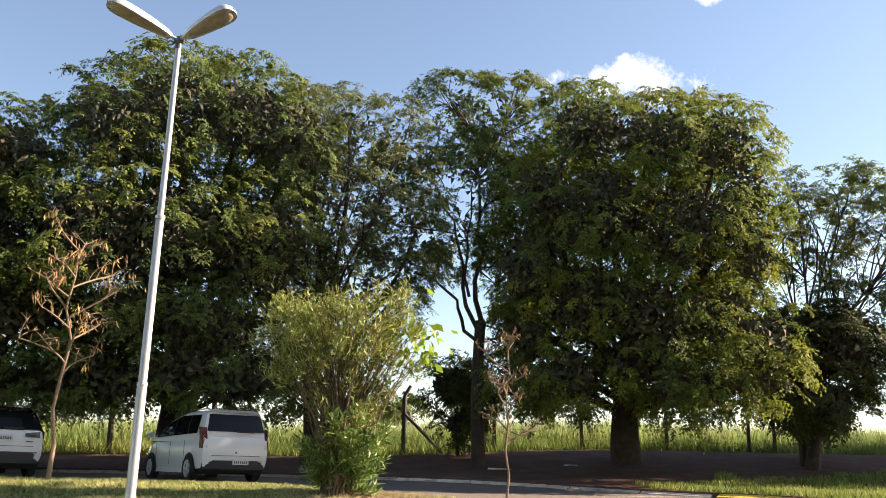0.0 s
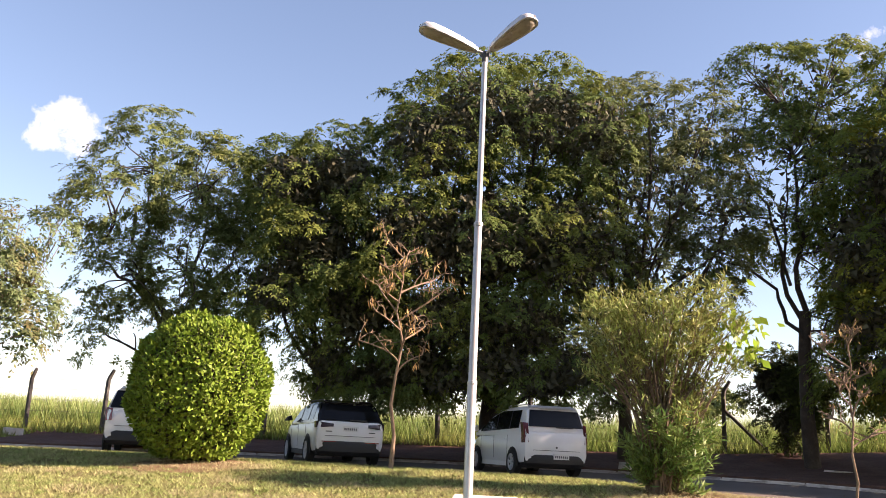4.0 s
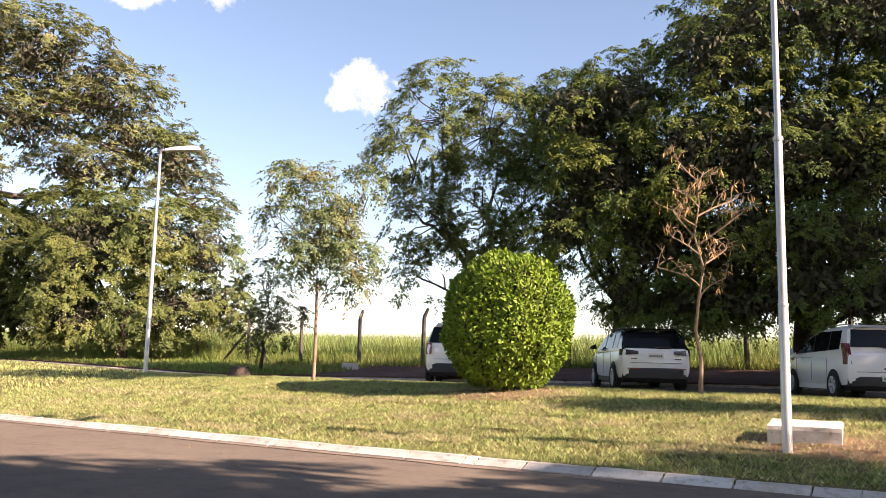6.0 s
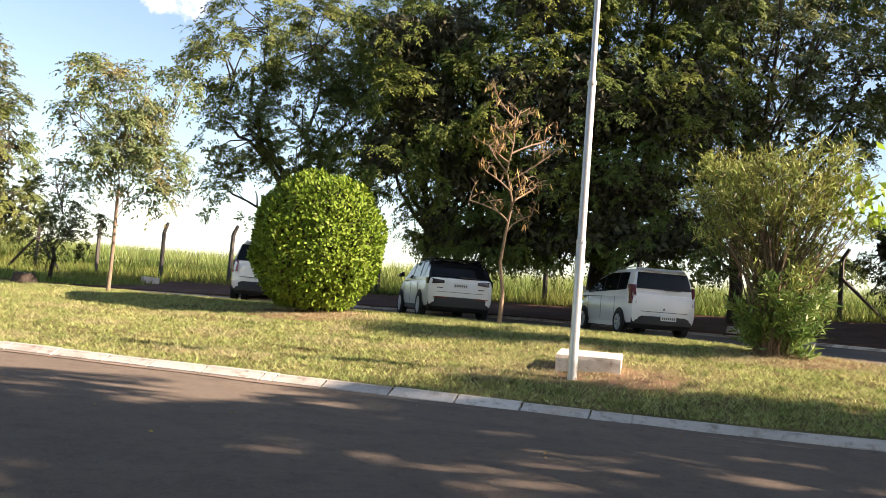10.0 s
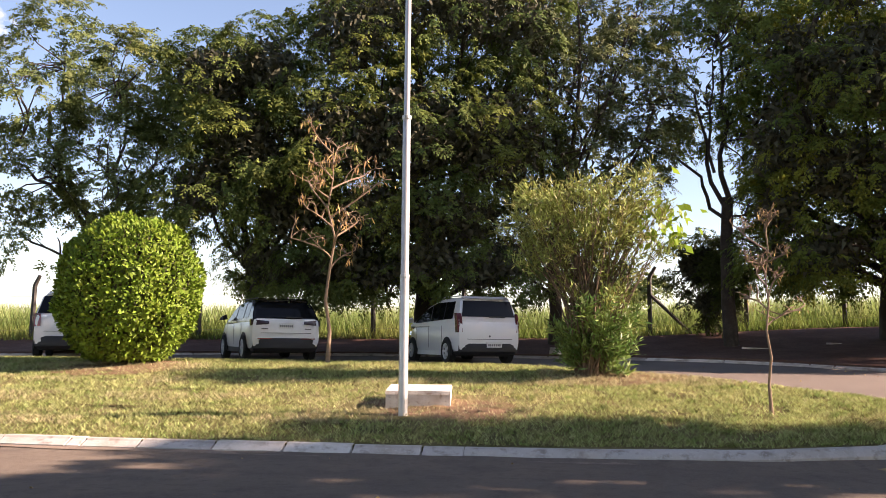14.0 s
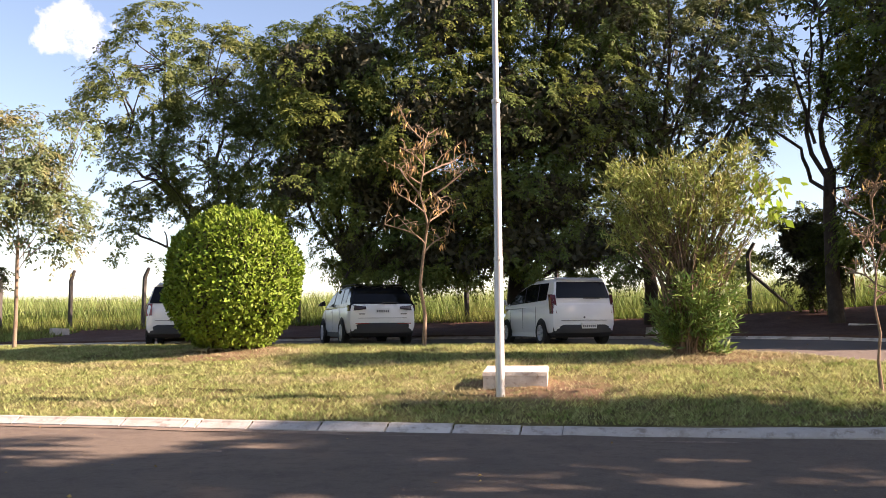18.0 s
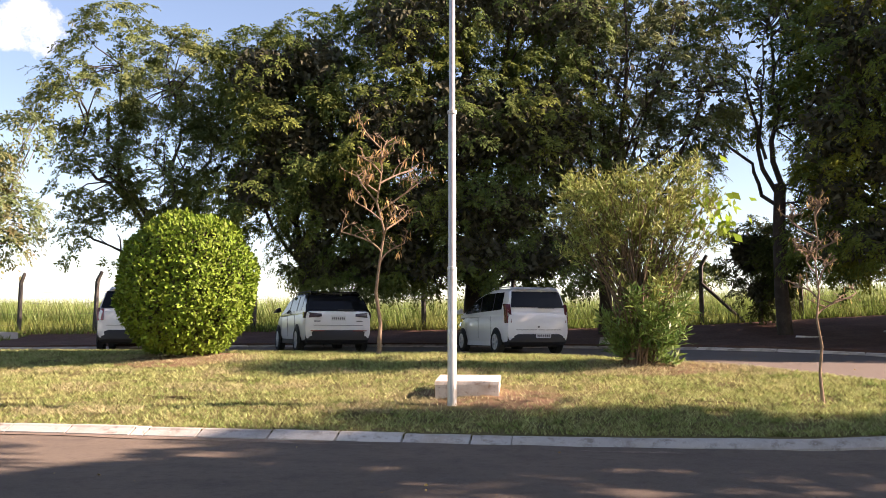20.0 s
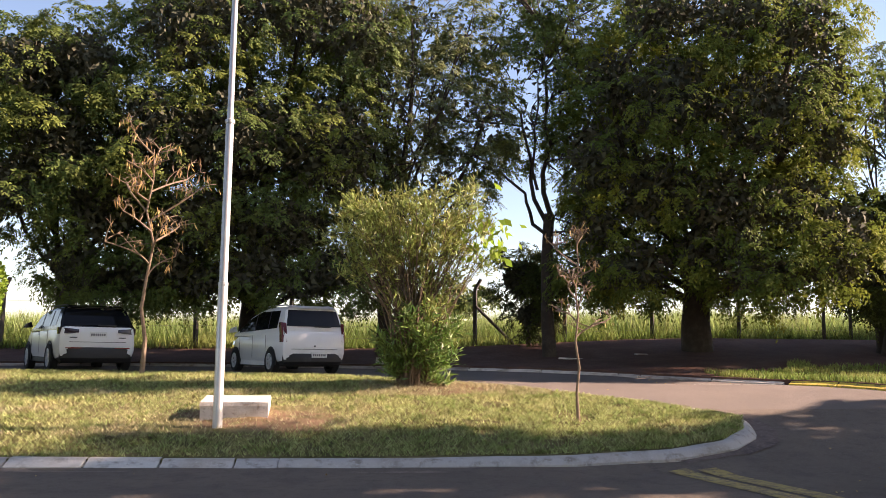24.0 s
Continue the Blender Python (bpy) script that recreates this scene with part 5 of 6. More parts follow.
def car(spot, heading, label, s):
    """Forward is +y, the rear bumper at y = -L/2. Rings of the body and of the cabin run from the rear to the front."""
    L, W, H, belt, clear = s["L"], s["W"], s["H"], s["belt"], s["clear"]
    w = W / 2
    root = thing("car", pose(spot[0], spot[1], paved(*spot) + 0.005, 0, 0, heading), label, "car", "parked cars")

    def ring(y, half, zb, zt, crown):
        side = [(half * 0.80, zb), (half * 0.95, zb + 0.05), (half, zb + 0.20), (half * 1.0, (zb + zt) / 2), (half * 0.985, zt - 0.14), (half * 0.95, zt - 0.03), (half * 0.86, zt + crown * 0.6)]
        pts = [(x, y, z) for x, z in side] + [(0.0, y, zt + crown)] + [(-x, y, z) for x, z in side[::-1]]
        return pts

    y0 = -L / 2
    hood, nose = s["hood"], s["nose"]
    stations = [(0.0, 0.9, clear + 0.16, belt - 0.02, 0), (0.035, 0.955, clear + 0.07, belt + 0.03, 0), (0.13, 0.985, clear + 0.03, belt + 0.03, 0.0), (0.6, 1.0, clear, belt, 0), (L * 0.4, 1.0, clear, belt - 0.01, 0),
                (L * 0.68, 0.995, clear, belt - 0.05, 0.01), (L * 0.8, 0.985, clear, hood, 0.04), (L * 0.9, 0.94, clear + 0.02, hood - 0.08, 0.03), (L * 0.965, 0.84, clear + 0.05, nose, 0.02), (L, 0.6, clear + 0.1, nose - 0.12, 0)]
    body = Geo().loft([ring(y0 + a, w * k, zb, zt, c) for a, k, zb, zt, c in stations])
    part("body", body, M_PAINT, root, smooth=True)
    # cabin
    rear, front, roof_r, roof_f = s["cabin"]

    def cabin_half(z):
        return w * (0.955 - 0.17 * max(0, (z - belt)) / (H - belt))

    def cab_ring(y, zt):
        zb = belt - 0.05
        zs = [zb, belt + 0.02, belt + (zt - belt) * 0.5, zt - 0.1]
        side = [(cabin_half(z), z) for z in zs] + [(cabin_half(zt) * k, zt - dz) for k, dz in ((0.975, 0.058), (0.9, 0.028), (0.76, 0.01), (0.45, -0.004))]
        return [(x, y, z) for x, z in side] + [(0, y, zt + 0.012)] + [(-x, y, z) for x, z in side[::-1]]

    zr = [(rear, belt + 0.04), (rear + (roof_r - rear) * 0.55, belt + (H - belt) * 0.62), (roof_r, H - 0.05), (roof_r + 0.35, H - 0.012), ((roof_r + roof_f) / 2, H), (roof_f - 0.3, H - 0.025), (roof_f, H - 0.075), (roof_f + (front - roof_f) * 0.3, belt + (H - belt) * 0.73), (roof_f + (front - roof_f) * 0.62, belt + (H - belt) * 0.42), (front, belt + 0.02)]
    cab = Geo().loft([cab_ring(y0 + y, z) for y, z in zr])
    part("cabin", cab, s["roof"], root, smooth=True)

    def height_at(y):
        return float(np.interp(y, [q[0] for q in zr], [q[1] for q in zr]))

    # side glass: one pane between each pair of pillars
    for side in (-1, 1):
        for a, b in s["panes"]:
            n = 6
            g = Geo()
            lo, hi = [], []
            for i in range(n + 1):
                y = a + (b - a) * i / n
                zt = min(height_at(y) - 0.10, H - 0.13)
                zl = belt + 0.03 + s["rake"] * (1 - (y - rear) / (front - rear))
                zt = max(zt, zl + 0.01)
                lo.append((side * (cabin_half(zl) + 0.006), y0 + y, zl))
                hi.append((side * (cabin_half(zt) + 0.006), y0 + y, zt))
            k = n + 1
            g.add(lo + hi, [(i, i + 1, k + i + 1, k + i) for i in range(n)])
            part("side_window", g, M_GLASS, root)
        a, b = s["panes"][0][0], s["panes"][-1][1]
        for (_, p0), (p1, _) in zip(s["panes"], s["panes"][1:]):
            y = (p0 + p1) / 2
            zt = min(height_at(y) - 0.10, H - 0.13)
            zl = belt + 0.03 + s["rake"] * (1 - (y - rear) / (front - rear))
            part("pillar", Geo().add([(side * (cabin_half(z) + 0.008), y0 + q, z) for z in (zl, zt) for q in (p0 - 0.015, p1 + 0.015)], [(0, 1, 3, 2)]), M_BLACK_PLASTIC, root)
        # door seams and handles
        for y in s["seams"]:
            part("door_seam", Geo().box((side * w - 0.004, y0 + y, clear + 0.15), (side * w + 0.003, y0 + y + 0.012, belt - 0.05)), M_BOXTRIM, root)
        for y in s["handles"]:
            part("door_handle", Geo().box((side * w * 0.985 - 0.02, y0 + y, belt - 0.15), (side * w * 0.985 + 0.03, y0 + y + 0.17, belt - 0.12), 0.004), M_PAINT, root)
        part("sill", Geo().box((side * (w - 0.06) - 0.03, y0 + 0.9, clear - 0.04), (side * (w - 0.06) + 0.05, y0 + L - 0.9, clear + 0.11), 0.01), M_BLACK_PLASTIC if s["clad"] else M_PAINT, root)
        part("mirror", Geo().loft([[(side * (w + 0.02), y0 + front - 0.42 + q * 0.02, belt + 0.06), (side * (w + 0.16 + 0.01 * q), y0 + front - 0.45 + q * 0.02, belt + 0.04), (side * (w + 0.17), y0 + front - 0.45 + q * 0.02, belt + 0.15), (side * (w + 0.06), y0 + front - 0.42 + q * 0.02, belt + 0.2)] for q in (0, 1, 5, 8)]), s["mirror"], root)
        part("roof_rail", Geo().tube([(side * w * 0.66, y0 + roof_r + 0.1, H - 0.035), (side * w * 0.68, y0 + roof_r + 0.25, H + 0.012), (side * w * 0.69, y0 + roof_f - 0.4, H + 0.012), (side * w * 0.68, y0 + roof_f - 0.25, H - 0.02)], [0.016] * 4, 8), s["rail"], root)
        part("headlight", Geo().box((side * w * 0.72 - 0.14, y0 + L * 0.925, nose - 0.06), (side * w * 0.72 + 0.1, y0 + L * 0.965, nose + 0.05), 0.02), M_CHROME, root)
    # rear glass wraps a little round the corners
    g = Geo()
    zl, zt = s["rear_glass"]
    rows = []
    for i in range(6):
        z = zl + (zt - zl) * i / 5
        y = y0 + float(np.interp(z, [q[1] for q in zr[:3]], [q[0] for q in zr[:3]])) - 0.016
        hw = cabin_half(z) * s["glass_w"]
        rows.append([(hw * k, y - 0.012 + 0.02 * abs(k) ** 4, z) for k in (-1, -0.85, -0.5, 0, 0.5, 0.85, 1)])
    g.loft(rows, False)
    g.f = [f for f in g.f if max(f) - min(f) < 9 and not (min(f) % 7 == 0 and max(f) % 7 == 6 and max(f) - min(f) == 6 + 7)]
    part("rear_window", g, M_GLASS, root)
    part("spoiler", Geo().loft([[(x, y0 + roof_r + dy, H + dz) for x, dy, dz in ((-w * 0.7, 0.12, -0.02), (-w * 0.72, -0.1, -0.085), (w * 0.72, -0.1, -0.085), (w * 0.7, 0.12, -0.02), (w * 0.68, 0.12, 0.0), (w * 0.7, -0.12, -0.06), (-w * 0.7, -0.12, -0.06), (-w * 0.68, 0.12, 0.0))]  for _ in (0,)] * 1 + [[(x, y0 + roof_r + dy, H + dz - 0.004) for x, dy, dz in ((-w * 0.7, 0.12, -0.02), (-w * 0.72, -0.1, -0.085), (w * 0.72, -0.1, -0.085), (w * 0.7, 0.12, -0.02), (w * 0.68, 0.12, 0.0), (w * 0.7, -0.12, -0.06), (-w * 0.7, -0.12, -0.06), (-w * 0.68, 0.12, 0.0))]]), s["roof"], root)
    # lower rear bumper
    bz = s["bumper"]
    g = Geo()
    rb = []
    for z, out, k in ((clear - 0.02, -0.02, 0.86), (clear + 0.06, 0.05, 0.93), (bz - 0.05, 0.055, 0.95), (bz, 0.03, 0.94)):
        rb.append([(w * k * q, y0 - out + 0.12 * abs(q) ** 5, z) for q in (-1.0, -0.9, -0.6, 0, 0.6, 0.9, 1.0)] + [(w * k * q, y0 + 0.5, z) for q in (1.0, -1.0)])
    part("bumper", g.loft(rb), M_BLACK_PLASTIC, root, "black plastic rear bumper", True)
    part("tailgate_seam", Geo().box((-w * 0.72, y0 - 0.012, s["seam_z"]), (w * 0.72, y0 + 0.05, s["seam_z"] + 0.012)), M_BOXTRIM, root)
    # lights
    for side in (-1, 1):
        for a, b, z0, z1, mat in s["lights"]:
            g = Geo()
            rows = []
            for z in (z0, (z0 + z1) / 2, z1):
                yy = y0 + (0.0 if z < belt - 0.3 else float(np.interp(z, [belt - 0.30, belt - 0.06, belt + 0.04, H], [0.0, 0.02, rear - 0.01, rear + 0.2])))
                rows.append([(side * w * (a + (b - a) * k), yy - 0.045 + 0.1 * max(0, (a + (b - a) * k) - 0.8) / 0.2, (z0 + z1) / 2 + (z - (z0 + z1) / 2) * (s["slant"] + (1 - s["slant"]) * k)) for k in (0, 0.33, 0.66, 1)] + [(side * w * (a + (b - a) * k), yy + 0.2, z) for k in (1, 0)])
            part("tail_light", g.loft(rows), mat, root, smooth=True)
    # plate with plain bars
    px, pz = s["plate"]
    plate = part("number_plate", Geo().box((px - 0.2, y0 - 0.075 if s["low_plate"] else y0 - 0.01, pz - 0.065), (px + 0.2, y0 + 0.05, pz + 0.065), 0.002), M_PLATE, root)
    for k in range(7):
        part("bar", Geo().box((px - 0.17 + k * 0.05, y0 - (0.08 if s["low_plate"] else 0.015), pz - 0.035), (px - 0.14 + k * 0.05, y0 - (0.07 if s["low_plate"] else 0.008), pz + 0.02)), M_BOXTRIM, plate)
    part("badge", Geo().tube([(0, y0 - 0.012 + 0.03, s["badge_z"]), (0, y0 + 0.06, s["badge_z"])], [0.045, 0.045], 14), M_CHROME, root)
    part("rear_wiper", Geo().box((-0.02, y0 + rear - 0.05, zl - 0.02), (0.42, y0 + rear - 0.03, zl + 0.015)), M_BLACK_PLASTIC, root)
    if s["clad"]:
        for side in (-1, 1):
            part("reflector", Geo().box((side * w * 0.62 - 0.18, y0 - 0.058, bz - 0.03), (side * w * 0.62 + 0.18, y0 - 0.03, bz - 0.005)), M_TAIL, root, "thin red reflector strip")
            part("script_bar", Geo().box((side * w * 0.62 - 0.08, y0 - 0.016, 0.82), (side * w * 0.62 + 0.08, y0 + 0.02, 0.845)), M_BOXTRIM, root)
    else:
        part("tailgate_lock", Geo().tube([(0, y0 - 0.014, s["badge_z"] - 0.22), (0, y0 + 0.03, s["badge_z"] - 0.22)], [0.025, 0.025], 10), M_BOXTRIM, root)
    for y in s["axles"]:
        for side in (-1, 1):
            n = 18
            arch = [[(side * (w + dx), y0 + y + r * math.cos(math.pi * k / n), s["wheel"] + r * math.sin(math.pi * k / n)) for k in range(n + 1)] for dx, r in ((0.006, s["wheel"] * 1.0), (0.012, s["wheel"] * 1.2))]
            g = Geo()
            m = n + 1
            g.add(arch[0] + arch[1], [(i, i + 1, m + i + 1, m + i) for i in range(n)])
            centre = [(side * (w + 0.004), y0 + y, s["wheel"])] + [(side * (w + 0.004), y0 + y + s["wheel"] * 1.19 * math.cos(math.pi * k / n), s["wheel"] + s["wheel"] * 1.19 * math.sin(math.pi * k / n)) for k in range(n + 1)]
            centre += [(side * (w + 0.004), y0 + y - s["wheel"] * 1.19, clear - 0.02), (side * (w + 0.004), y0 + y + s["wheel"] * 1.19, clear - 0.02)]
            g2 = Geo().add(centre, [(0, i + 1, i + 2) for i in range(n)] + [(0, n + 1, n + 2), (0, n + 2, n + 3), (0, n + 3, 1)])
            part("wheel_arch", g2, M_DARK, root)
            if s["clad"]:
                part("arch_trim", g, M_BLACK_PLASTIC, root)
            wheel(root, pose(side * (w - 0.05), y0 + y, s["wheel"], 0, 0, 0 if side < 0 else 180), s["wheel"])
    part("underbody", Geo().box((-w * 0.85, y0 + 0.3, clear - 0.06), (w * 0.85, y0 + L - 0.3, clear + 0.06)), M_DARK, root)
    return root


VAN = dict(slant=0.95, roof=M_PAINT, L=3.93, W=1.70, H=1.68, belt=1.0, clear=0.24, hood=0.97, nose=0.78, cabin=(0.04, 3.5, 0.24, 1.95), panes=[(0.5, 1.08), (1.1, 1.97), (2.0, 3.1)], rake=0.1, seams=[1.08, 2.0, 2.95],
           handles=[1.2, 2.15], clad=False, mirror=M_PAINT, rail=M_GALV, rear_glass=(1.16, 1.56), glass_w=0.93, bumper=0.5, seam_z=0.6, lights=[(0.86, 0.985, 0.77, 1.25, M_TAIL_DARK)],
           plate=(0.1, 0.47), low_plate=True, badge_z=0.9, axles=(0.72, 3.23), wheel=0.305)
JEEP = dict(slant=0.45, roof=M_BLACK_PAINT, L=4.4, W=1.82, H=1.63, belt=1.06, clear=0.28, hood=1.04, nose=0.86, cabin=(0.05, 3.35, 0.42, 2.35), panes=[(0.62, 1.15), (1.22, 2.1), (2.18, 3.05)], rake=0.05, seams=[1.2, 2.15, 3.1],
            handles=[1.3, 2.3], clad=True, mirror=M_BLACK_PLASTIC, rail=M_BLACK_PLASTIC, rear_glass=(1.13, 1.52), glass_w=0.95, bumper=0.6, seam_z=0.72, lights=[(0.5, 0.99, 0.91, 1.07, M_TAIL_CLEAR)],
            plate=(0.0, 0.91), low_plate=False, badge_z=1.0, axles=(0.85, 3.45), wheel=0.345)
SUV = dict(JEEP, slant=0.9, roof=M_PAINT, L=4.6, W=1.9, H=1.8, belt=1.15, lights=[(0.80, 0.98, 0.85, 1.2, M_TAIL)], rear_glass=(1.2, 1.68), plate=(0.0, 0.8), hood=1.1, nose=0.95, clad=False)
car((-2.07, 23.1), 28, "white compact hatchback with tall roof and upright red tail lights", VAN)
car((-7.5, 23.45), 31, "white sport utility car with slim tail lights, parked nose-in", JEEP)
car((-13.3, 24.0), 24, "white sport utility car half hidden behind the round bush", SUV)


# ---- kerbs ----
def kerb_run(name, label, points, mat, width=0.2, height=0.128, stone=1.0, base=paved):
    """Stones laid end to end along a line."""
    root = thing(name, pose(0, 0, 0), label, "kerb", kind="structure")
    seg = Geo().loft([[(x, -width * 0.95, -0.25), (x, -width * 0.95, 0.03), (x, -width * 0.2, height - 0.03), (x, -width * 0.05, height - 0.004), (x, width / 2, height), (x, width / 2, -0.25)] for x in (-0.494, 0.494)])
    me = seg.mesh("kerb_stone", mat)
    P = [Vector((x, y, 0)) for x, y in points]
    run = [0.0]
    for a, b in zip(P, P[1:]):
        run.append(run[-1] + (b - a).length)
    n = max(1, round(run[-1] / stone))

    def along(d):
        i = min(len(P) - 2, max(0, int(np.searchsorted(run, d)) - 1))
        return P[i].lerp(P[i + 1], (d - run[i]) / max(1e-6, run[i + 1] - run[i]))
    cut = random.Random(len(points))
    joints = [0.0]
    while joints[-1] < run[-1] - 0.3:
        joints.append(joints[-1] + stone * (cut.uniform(0.8, 1.15) if cut.random() < 0.68 else cut.uniform(0.22, 0.4)))
    joints[-1] = run[-1]
    for k in range(len(joints) - 1):
        a, b = along(joints[k]), along(joints[k + 1])
        a.z, b.z = base(a.x, a.y), base(b.x, b.y)
        d = b - a
        yaw = math.degrees(math.atan2(d.y, d.x))
        tilt = -math.degrees(math.atan2(d.z, Vector((d.x, d.y)).length))
        m = pose(*((a + b) / 2), 0.8 * math.sin(k * 5.1), tilt, yaw + 0.5 * math.sin(k * 3.3)) @ Matrix.Diagonal((d.length - 0.012 - 0.02 * cut.random(), 1 + 0.05 * cut.random(), 1 + 0.05 * math.sin(k * 7.7), 1))
        part("kerb_stone", me, None, root, at=m)
    return root


front = [(x, island_front(x)) for x in spaced(-60, -30, 1.0) + spaced(-29.5, 4.5, 0.5) + spaced(4.6, 6.2, 0.1)]
split = [p for p in front if p[0] <= -1.0]
cast = [p for p in front if p[0] >= -1.0]
nose_back = [(6.3, 13.95), (6.28, 14.15), (6.1, 14.45), (5.7, 14.9), (5.2, 15.3)]
kerb_run("kerb_front", "pale weathered concrete kerb stones along the lawn", split, M_KERB)
# round the lawn's end the kerb is cast in one piece
line = [Vector((x, y)) for x, y in cast + nose_back]
rings = []
for i, p in enumerate(line):
    d = (line[min(i + 2, len(line) - 1)] - line[max(i - 2, 0)]).normalized()
    n2 = Vector((d.y, -d.x))
    z = paved(p.x, p.y)
    wob = 0.008 * noise.noise((p.x * 1.7, p.y * 1.7, 4))
    rings.append([(p.x + n2.x * o, p.y + n2.y * o, z + h + (wob if h > 0 else 0)) for o, h in ((0.17, -0.25), (0.17, 0.02), (0.11, 0.08), (0.06, 0.11), (0.0, 0.122), (-0.1, 0.122), (-0.12, -0.25))])
tagged(new("kerb_cast", Geo().loft(rings).mesh("kerb_cast", M_KERB, True)), "smooth cast concrete kerb round the lawn's end", "kerb", kind="structure")
kerb_run("kerb_lane", "low concrete kerb of the parking lane with brown patches", [(x, verge_edge(x)) for x in spaced(-60, 9.6, 0.6)], M_KERB_DULL, 0.14, 0.07, 2.0)
kerb_run("kerb_yellow", "yellow-painted kerb at the side road corner", [(x, verge_edge(x)) for x in spaced(9.7, 13.0, 0.25)], M_YELLOW, 0.18, 0.1)
kerb_run("kerb_side", "concrete kerb of the side road", [(x, verge_edge(x)) for x in spaced(13.1, 30, 0.5)], M_KERB, 0.16, 0.15)


# ---- road paint ----
def strip(name, label, a, b, width, mat):
    a, b = Vector((*a, 0)), Vector((*b, 0))
    d = (b - a).normalized()
    s = Vector((-d.y, d.x, 0)) * width / 2
    n = max(1, round((b - a).length / 0.5))
    v = []
    for i in range(n + 1):
        p = a.lerp(b, i / n)
        for q in (p - s, p + s):
            v.append((q.x, q.y, paved(q.x, q.y) + 0.006))
    ob = new(name, Geo().add(v, [(2 * i, 2 * i + 2, 2 * i + 3, 2 * i + 1) for i in range(n)]).mesh(name, mat))
    return tagged(ob, label, "road marking", kind="structure")


strip("white_line", "faint worn white line on the parking lane", (7.4, 18.85), (11.0, 19.05), 0.07, M_WHITE_LINE)
strip("yellow_line", "faded broad double yellow line on the asphalt", (4.36, 11.72), (5.55, 7.2), 0.32, M_LINE_YELLOW)
strip("yellow_line", "faded broad double yellow line on the asphalt", (4.8, 11.74), (5.99, 7.2), 0.32, M_LINE_YELLOW)
HATCH = "worn white hatching on the asphalt"
for x in (-14.35, -12.55, -11.72):
    strip("white_line", HATCH, (x, 5.3), (x + 0.2, -6), 0.17, M_WHITE_LINE)
strip("white_line", HATCH, (-14.42, 5.45), (-11.6, 5.38), 0.2, M_WHITE_LINE)
for y in (5.2, 3.9, 2.6, 1.3):
    strip("white_line", HATCH, (-12.72, y), (-14.2, y - 1.1), 0.16, M_WHITE_LINE)
g = Geo()
v = []
edge = [p for p in front if p[0] < 4.3]
for i, (x, y) in enumerate(edge):
    (ax, ay), (bx, by) = edge[max(0, i - 1)], edge[min(len(edge) - 1, i + 1)]
    d = Vector((bx - ax, by - ay)).normalized()
    wv = 0.42 - 0.2 * sstep(1, 5, x) + 0.1 * noise.noise((x * 0.6, y, 0)) + 0.05 * noise.noise((x * 3, y, 2)) + 0.08 * sstep(4.6, 6.0, x)
    v += [(x, y, paved(x, y) + 0.02), (x + d.y * wv, y - d.x * wv, paved(x + d.y * wv, y - d.x * wv) + 0.012)]
g.add(v, [(2 * i, 2 * i + 2, 2 * i + 3, 2 * i + 1) for i in range(len(edge) - 1)])
g2 = Geo()
v = []
edge = [p for p in front if p[0] >= 4.3] + nose_back
for i, (x, y) in enumerate(edge):
    (ax, ay), (bx, by) = edge[max(0, i - 2)], edge[min(len(edge) - 1, i + 2)]
    d = Vector((bx - ax, by - ay)).normalized()
    wv = 0.3 + 0.22 * sstep(5.0, 6.2, x) + 0.07 * noise.noise((x * 3, y * 3, 2))
    v += [(x, y, paved(x, y) + 0.02), (x + d.y * wv, y - d.x * wv, paved(x + d.y * wv, y - d.x * wv) + 0.014)]
g2.add(v, [(2 * i, 2 * i + 2, 2 * i + 3, 2 * i + 1) for i in range(len(edge) - 1)])
tagged(new("apron", g2.mesh("apron", M_APRON)), "worn dirty apron round the kerb's end", "gutter", kind="structure")
tagged(new("gutter", g.mesh("gutter", M_DUST)), "dusty reddish gutter strip along the kerb", "gutter", kind="structure")

# loose stones and scraps on the soil
for k, (x, y, sx, sy, sz, mat, lab) in enumerate(((6.0, 24.6, 0.35, 0.06, 0.02, M_KERB_DULL, "dusty broken board lying on the soil"), (8.2, 24.9, 0.22, 0.05, 0.02, M_KERB_DULL, "dusty broken board lying on the soil"),
                                                  (0.75, 24.9, 0.32, 0.2, 0.16, M_KERB_DULL, "dusty concrete block beside the parking kerb"), (-20.4, 27.6, 0.3, 0.3, 0.22, M_KERB_DULL, "dark concrete block at a fence post"))):
    ob = thing("board" if "board" in lab else "concrete_block", pose(x, y, land(x, y) - 0.02, 0, 2, 15 * k), lab, "board" if "board" in lab else "block")
    part("slab", Geo().box((-sx, -sy, 0), (sx, sy, sz + 0.03), 0.012), mat, ob)
rng = np.random.default_rng(77)
leaf_n = 220
lx, ly = rng.uniform(-14, 12, leaf_n), rng.uniform(7, 22, leaf_n)
ok = np.array([not (island_front(a) < b < island_back(a)) and b < verge_edge(a) - 0.3 and a < 7.5 + 3 * (b > 16) for a, b in zip(lx, ly)])
base = np.array([(a, b, paved(a, b) + 0.012) for a, b in zip(lx[ok], ly[ok])])
way = unit(rng.normal(size=base.shape) * [1, 1, 0.12])
ln = 0.03 + 0.03 * rng.random(len(base))
tagged(new("fallen_leaves", quads_mesh("fallen_leaves", leaves(base, way, ln, ln * 0.6, rng, 0.2), M_LEAF_DRY)), "scattered dry leaves on the asphalt", "leaves", kind="stuff")

# ---- grass and crop ----
rng = np.random.default_rng(51)


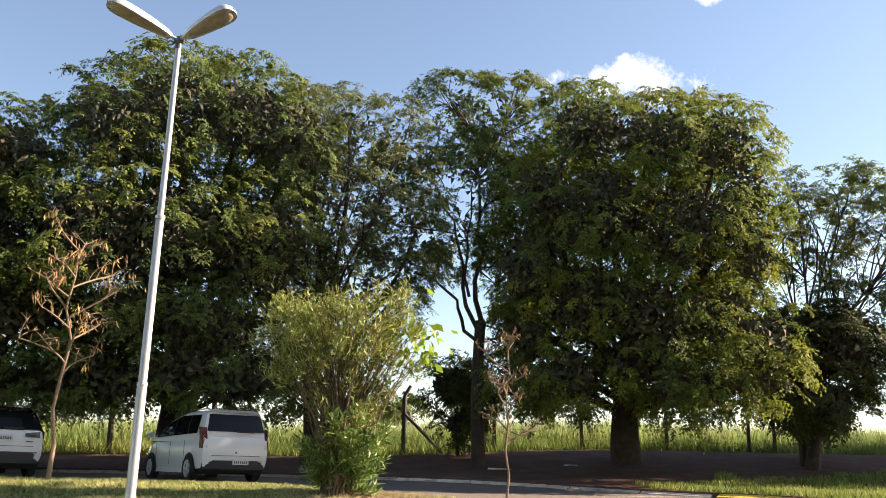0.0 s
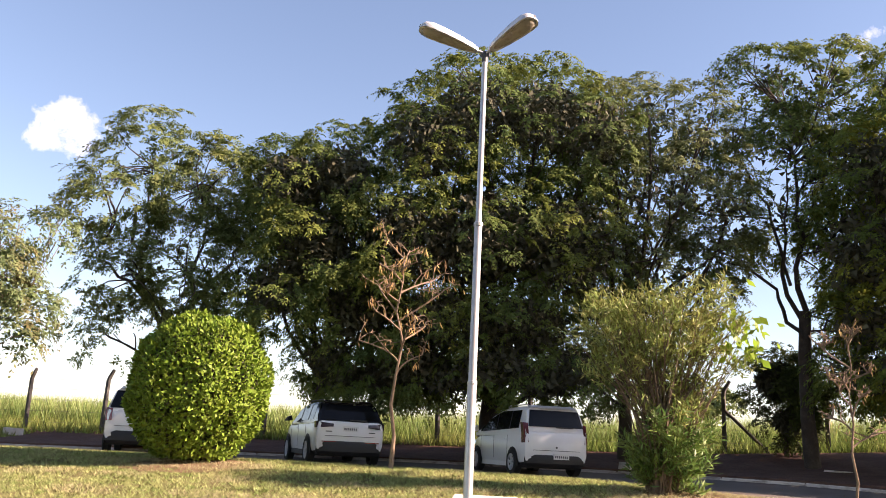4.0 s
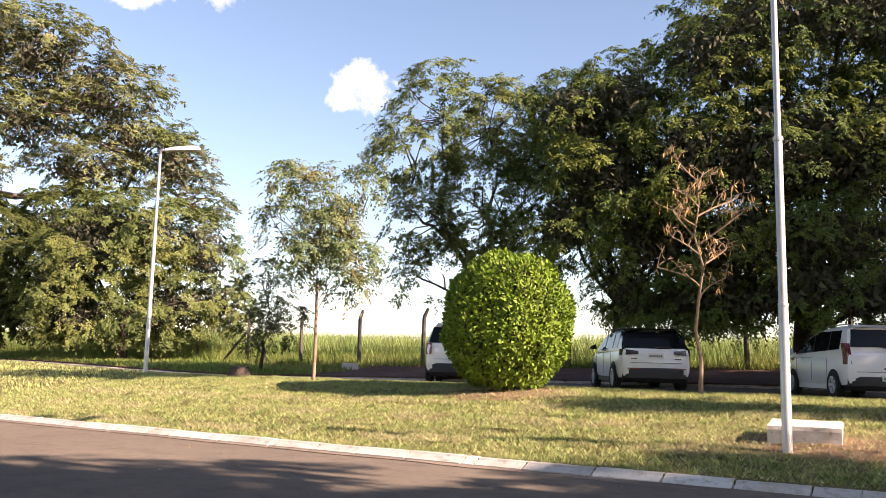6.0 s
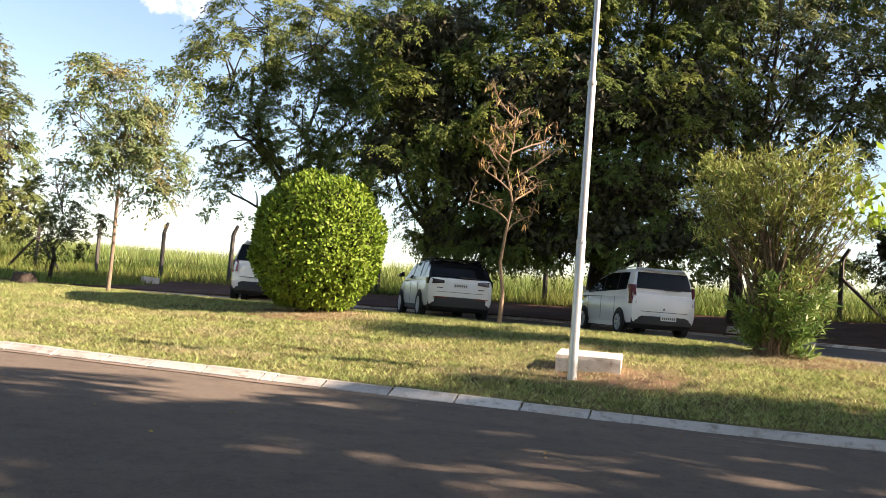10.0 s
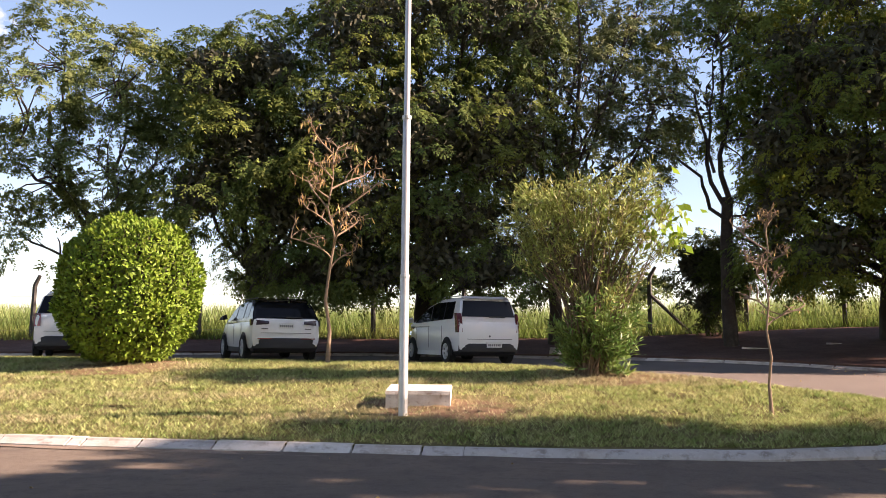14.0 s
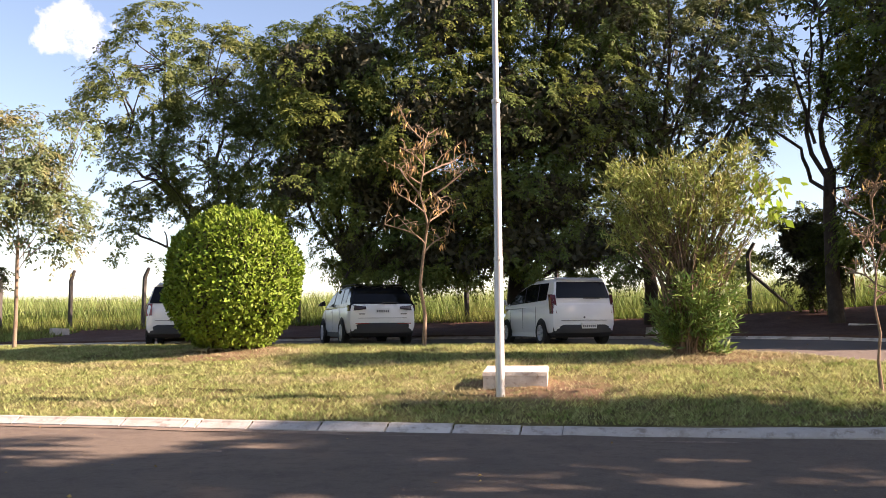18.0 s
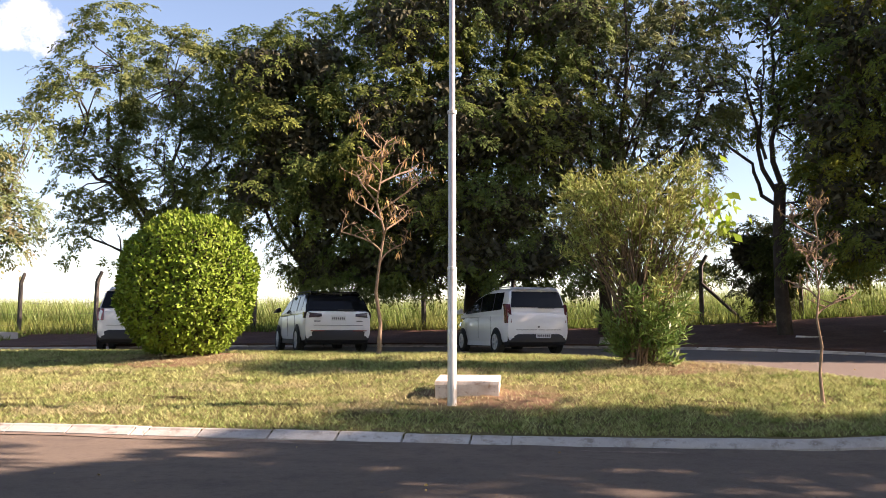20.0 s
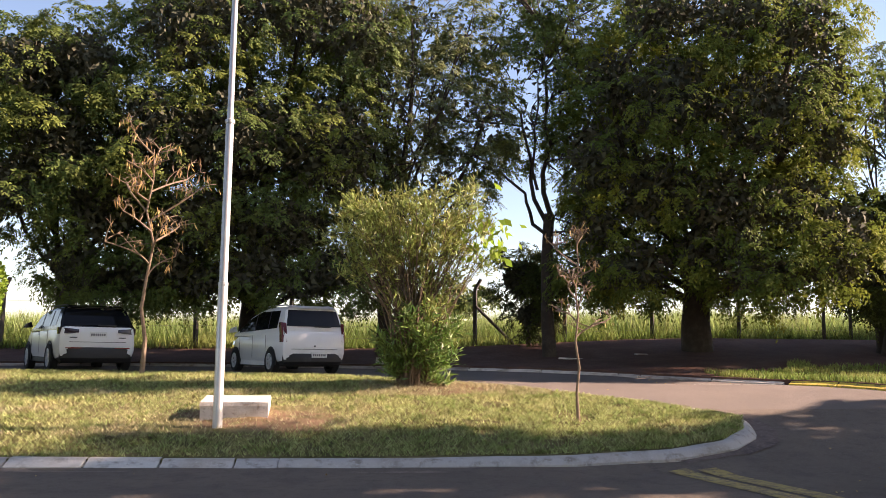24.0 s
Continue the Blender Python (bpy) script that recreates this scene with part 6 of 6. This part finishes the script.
def tufts(name, n, xr, yfun, height, mat, label, size=(0.05, 0.11), width=0.012, lean=0.5, keep=None, category="grass"):
    x = xr[0] + (xr[1] - xr[0]) * rng.random(n)
    lo = np.array([yfun(q)[0] for q in x])
    hi = np.array([yfun(q)[1] for q in x])
    y = lo + (hi - lo) * rng.random(n)
    if keep is not None:
        ok = np.array([keep(a, b) for a, b in zip(x, y)])
        x, y = x[ok], y[ok]
    n = len(x)
    z = np.array([height(a, b) for a, b in zip(x, y)])
    h = size[0] + (size[1] - size[0]) * rng.random(n)
    a = rng.random(n) * 2 * math.pi
    side = np.stack([np.cos(a), np.sin(a), np.zeros(n)], 1) * (width * (0.6 + 0.8 * rng.random(n)))[:, None]
    b = rng.random(n) * 2 * math.pi
    tip = np.stack([np.cos(b) * lean, np.sin(b) * lean, np.ones(n)], 1) * h[:, None]
    base = np.stack([x, y, z], 1)
    me = tris_mesh(name, np.stack([base - side, base + side, base + tip], 1), mat)
    return tagged(new(name, me), label, category, kind="stuff")


tufts("lawn_grass", 300000, (-24, 6.3), lambda x: (island_front(x) + 0.1, island_back(x)), lambda x, y: island_height(x, y) - 0.008, M_BLADE, "short dry mown grass blades over the lawn strip", size=(0.03, 0.088), width=0.0105, lean=1.0,
      keep=lambda x, y: (noise.noise((x * 1.3, y * 1.3, 3)) + 0.6 * noise.noise((x * 4.2, y * 5.0, 6)) > -0.3 or rng.random() < 0.3) and (((x + 1.75) / 1.4) ** 2 + ((y - 14.2) / 0.95) ** 2 > 0.75 + 1.2 * rng.random()) and (((x + 9.0) / 1.5) ** 2 + ((y - 18.3) / 1.3) ** 2 > 0.5 + rng.random()) and (((x - 1.6) / 1.4) ** 2 + ((y - 16.7) / 0.8) ** 2 > 0.5 + rng.random()))
for y in (13.35, 14.9, 16.4):
    tufts("lawn_clippings", 7000, (-22, -3 if y < 15 else 2), lambda x: (y - 0.3 + 0.3 * noise.noise((x * 0.3, y, 0)), y + 0.25 + 0.3 * noise.noise((x * 0.3, y, 0))), lambda x, y: island_height(x, y) + 0.012, M_DRYGRASS, "ragged row of dry mown clippings on the lawn", size=(0.035, 0.085), width=0.01, lean=1.3,
          keep=lambda x, y: noise.noise((x * 0.9, y * 0.5, 8)) > -0.05)
for n, xr, y0, y1 in ((3000, (-4.0, 0.2), 13.2, 15.6), (4200, (0.0, 3.6), 15.9, 17.5), (2600, (-11, -7), 17.3, 18.6)):
    tufts("dry_grass", n, xr, lambda x: (max(y0, island_front(x) + 0.15), min(y1, island_back(x) - 0.1)), lambda x, y: island_height(x, y) + 0.02, M_DRYGRASS, "sparse dead grass round a bare patch of the lawn", size=(0.03, 0.07), width=0.007, lean=1.1)
tufts("lawn_grass", 40000, (-60, -24), lambda x: (island_front(x) + 0.1, island_back(x)), lambda x, y: land(x, y) - 0.02, M_BLADE, "short dry mown grass blades over the far lawn", size=(0.06, 0.14), width=0.025)
tufts("verge_grass", 60000, (8.5, 34), lambda x: (verge_edge(x) + 0.1, 24.5 + 2.5 * sstep(10, 20, x)), lambda x, y: land(x, y) - 0.02, M_BLADE_GREEN, "green grass along the side road", size=(0.06, 0.16), width=0.02,
      keep=lambda x, y: y < 21.3 + (x - 10) * 0.22 + 1.6 * noise.noise((x, y, 0)) and x > 8.6 + 0.8 * noise.noise((x * 2, y * 2, 3)))
tufts("verge_grass", 26000, (-64, -20), lambda x: (verge_edge(x) + 0.1, FENCE_Y - 0.2), lambda x, y: land(x, y) - 0.02, M_BLADE_GREEN, "shaded grass between the lane and the fence", size=(0.08, 0.22), width=0.03)
tufts("fence_weeds", 40000, (-70, 36), lambda x: (FENCE_Y - 0.3, FENCE_Y + 1.6), lambda x, y: land(x, y) - 0.03, M_BLADE_GREEN, "tall weeds along the foot of the fence", size=(0.15, 0.55), width=0.018, lean=0.5)
tufts("crop", 135000, (-72, 52), lambda x: (FENCE_Y + 1.5, FENCE_Y + 9), lambda x, y: land(x, y) - 0.1, M_CROP, "tall green crop leaves in the field", size=(0.7, 1.4), width=0.026, lean=0.42, category="crop")
tufts("crop", 52000, (-110, 110), lambda x: (FENCE_Y + 9, FENCE_Y + 50), lambda x, y: land(max(-90, min(90, x)), y) - 0.1, M_CROP, "tall green crop leaves further out in the field", size=(0.8, 1.5), width=0.07, lean=0.4, category="crop")
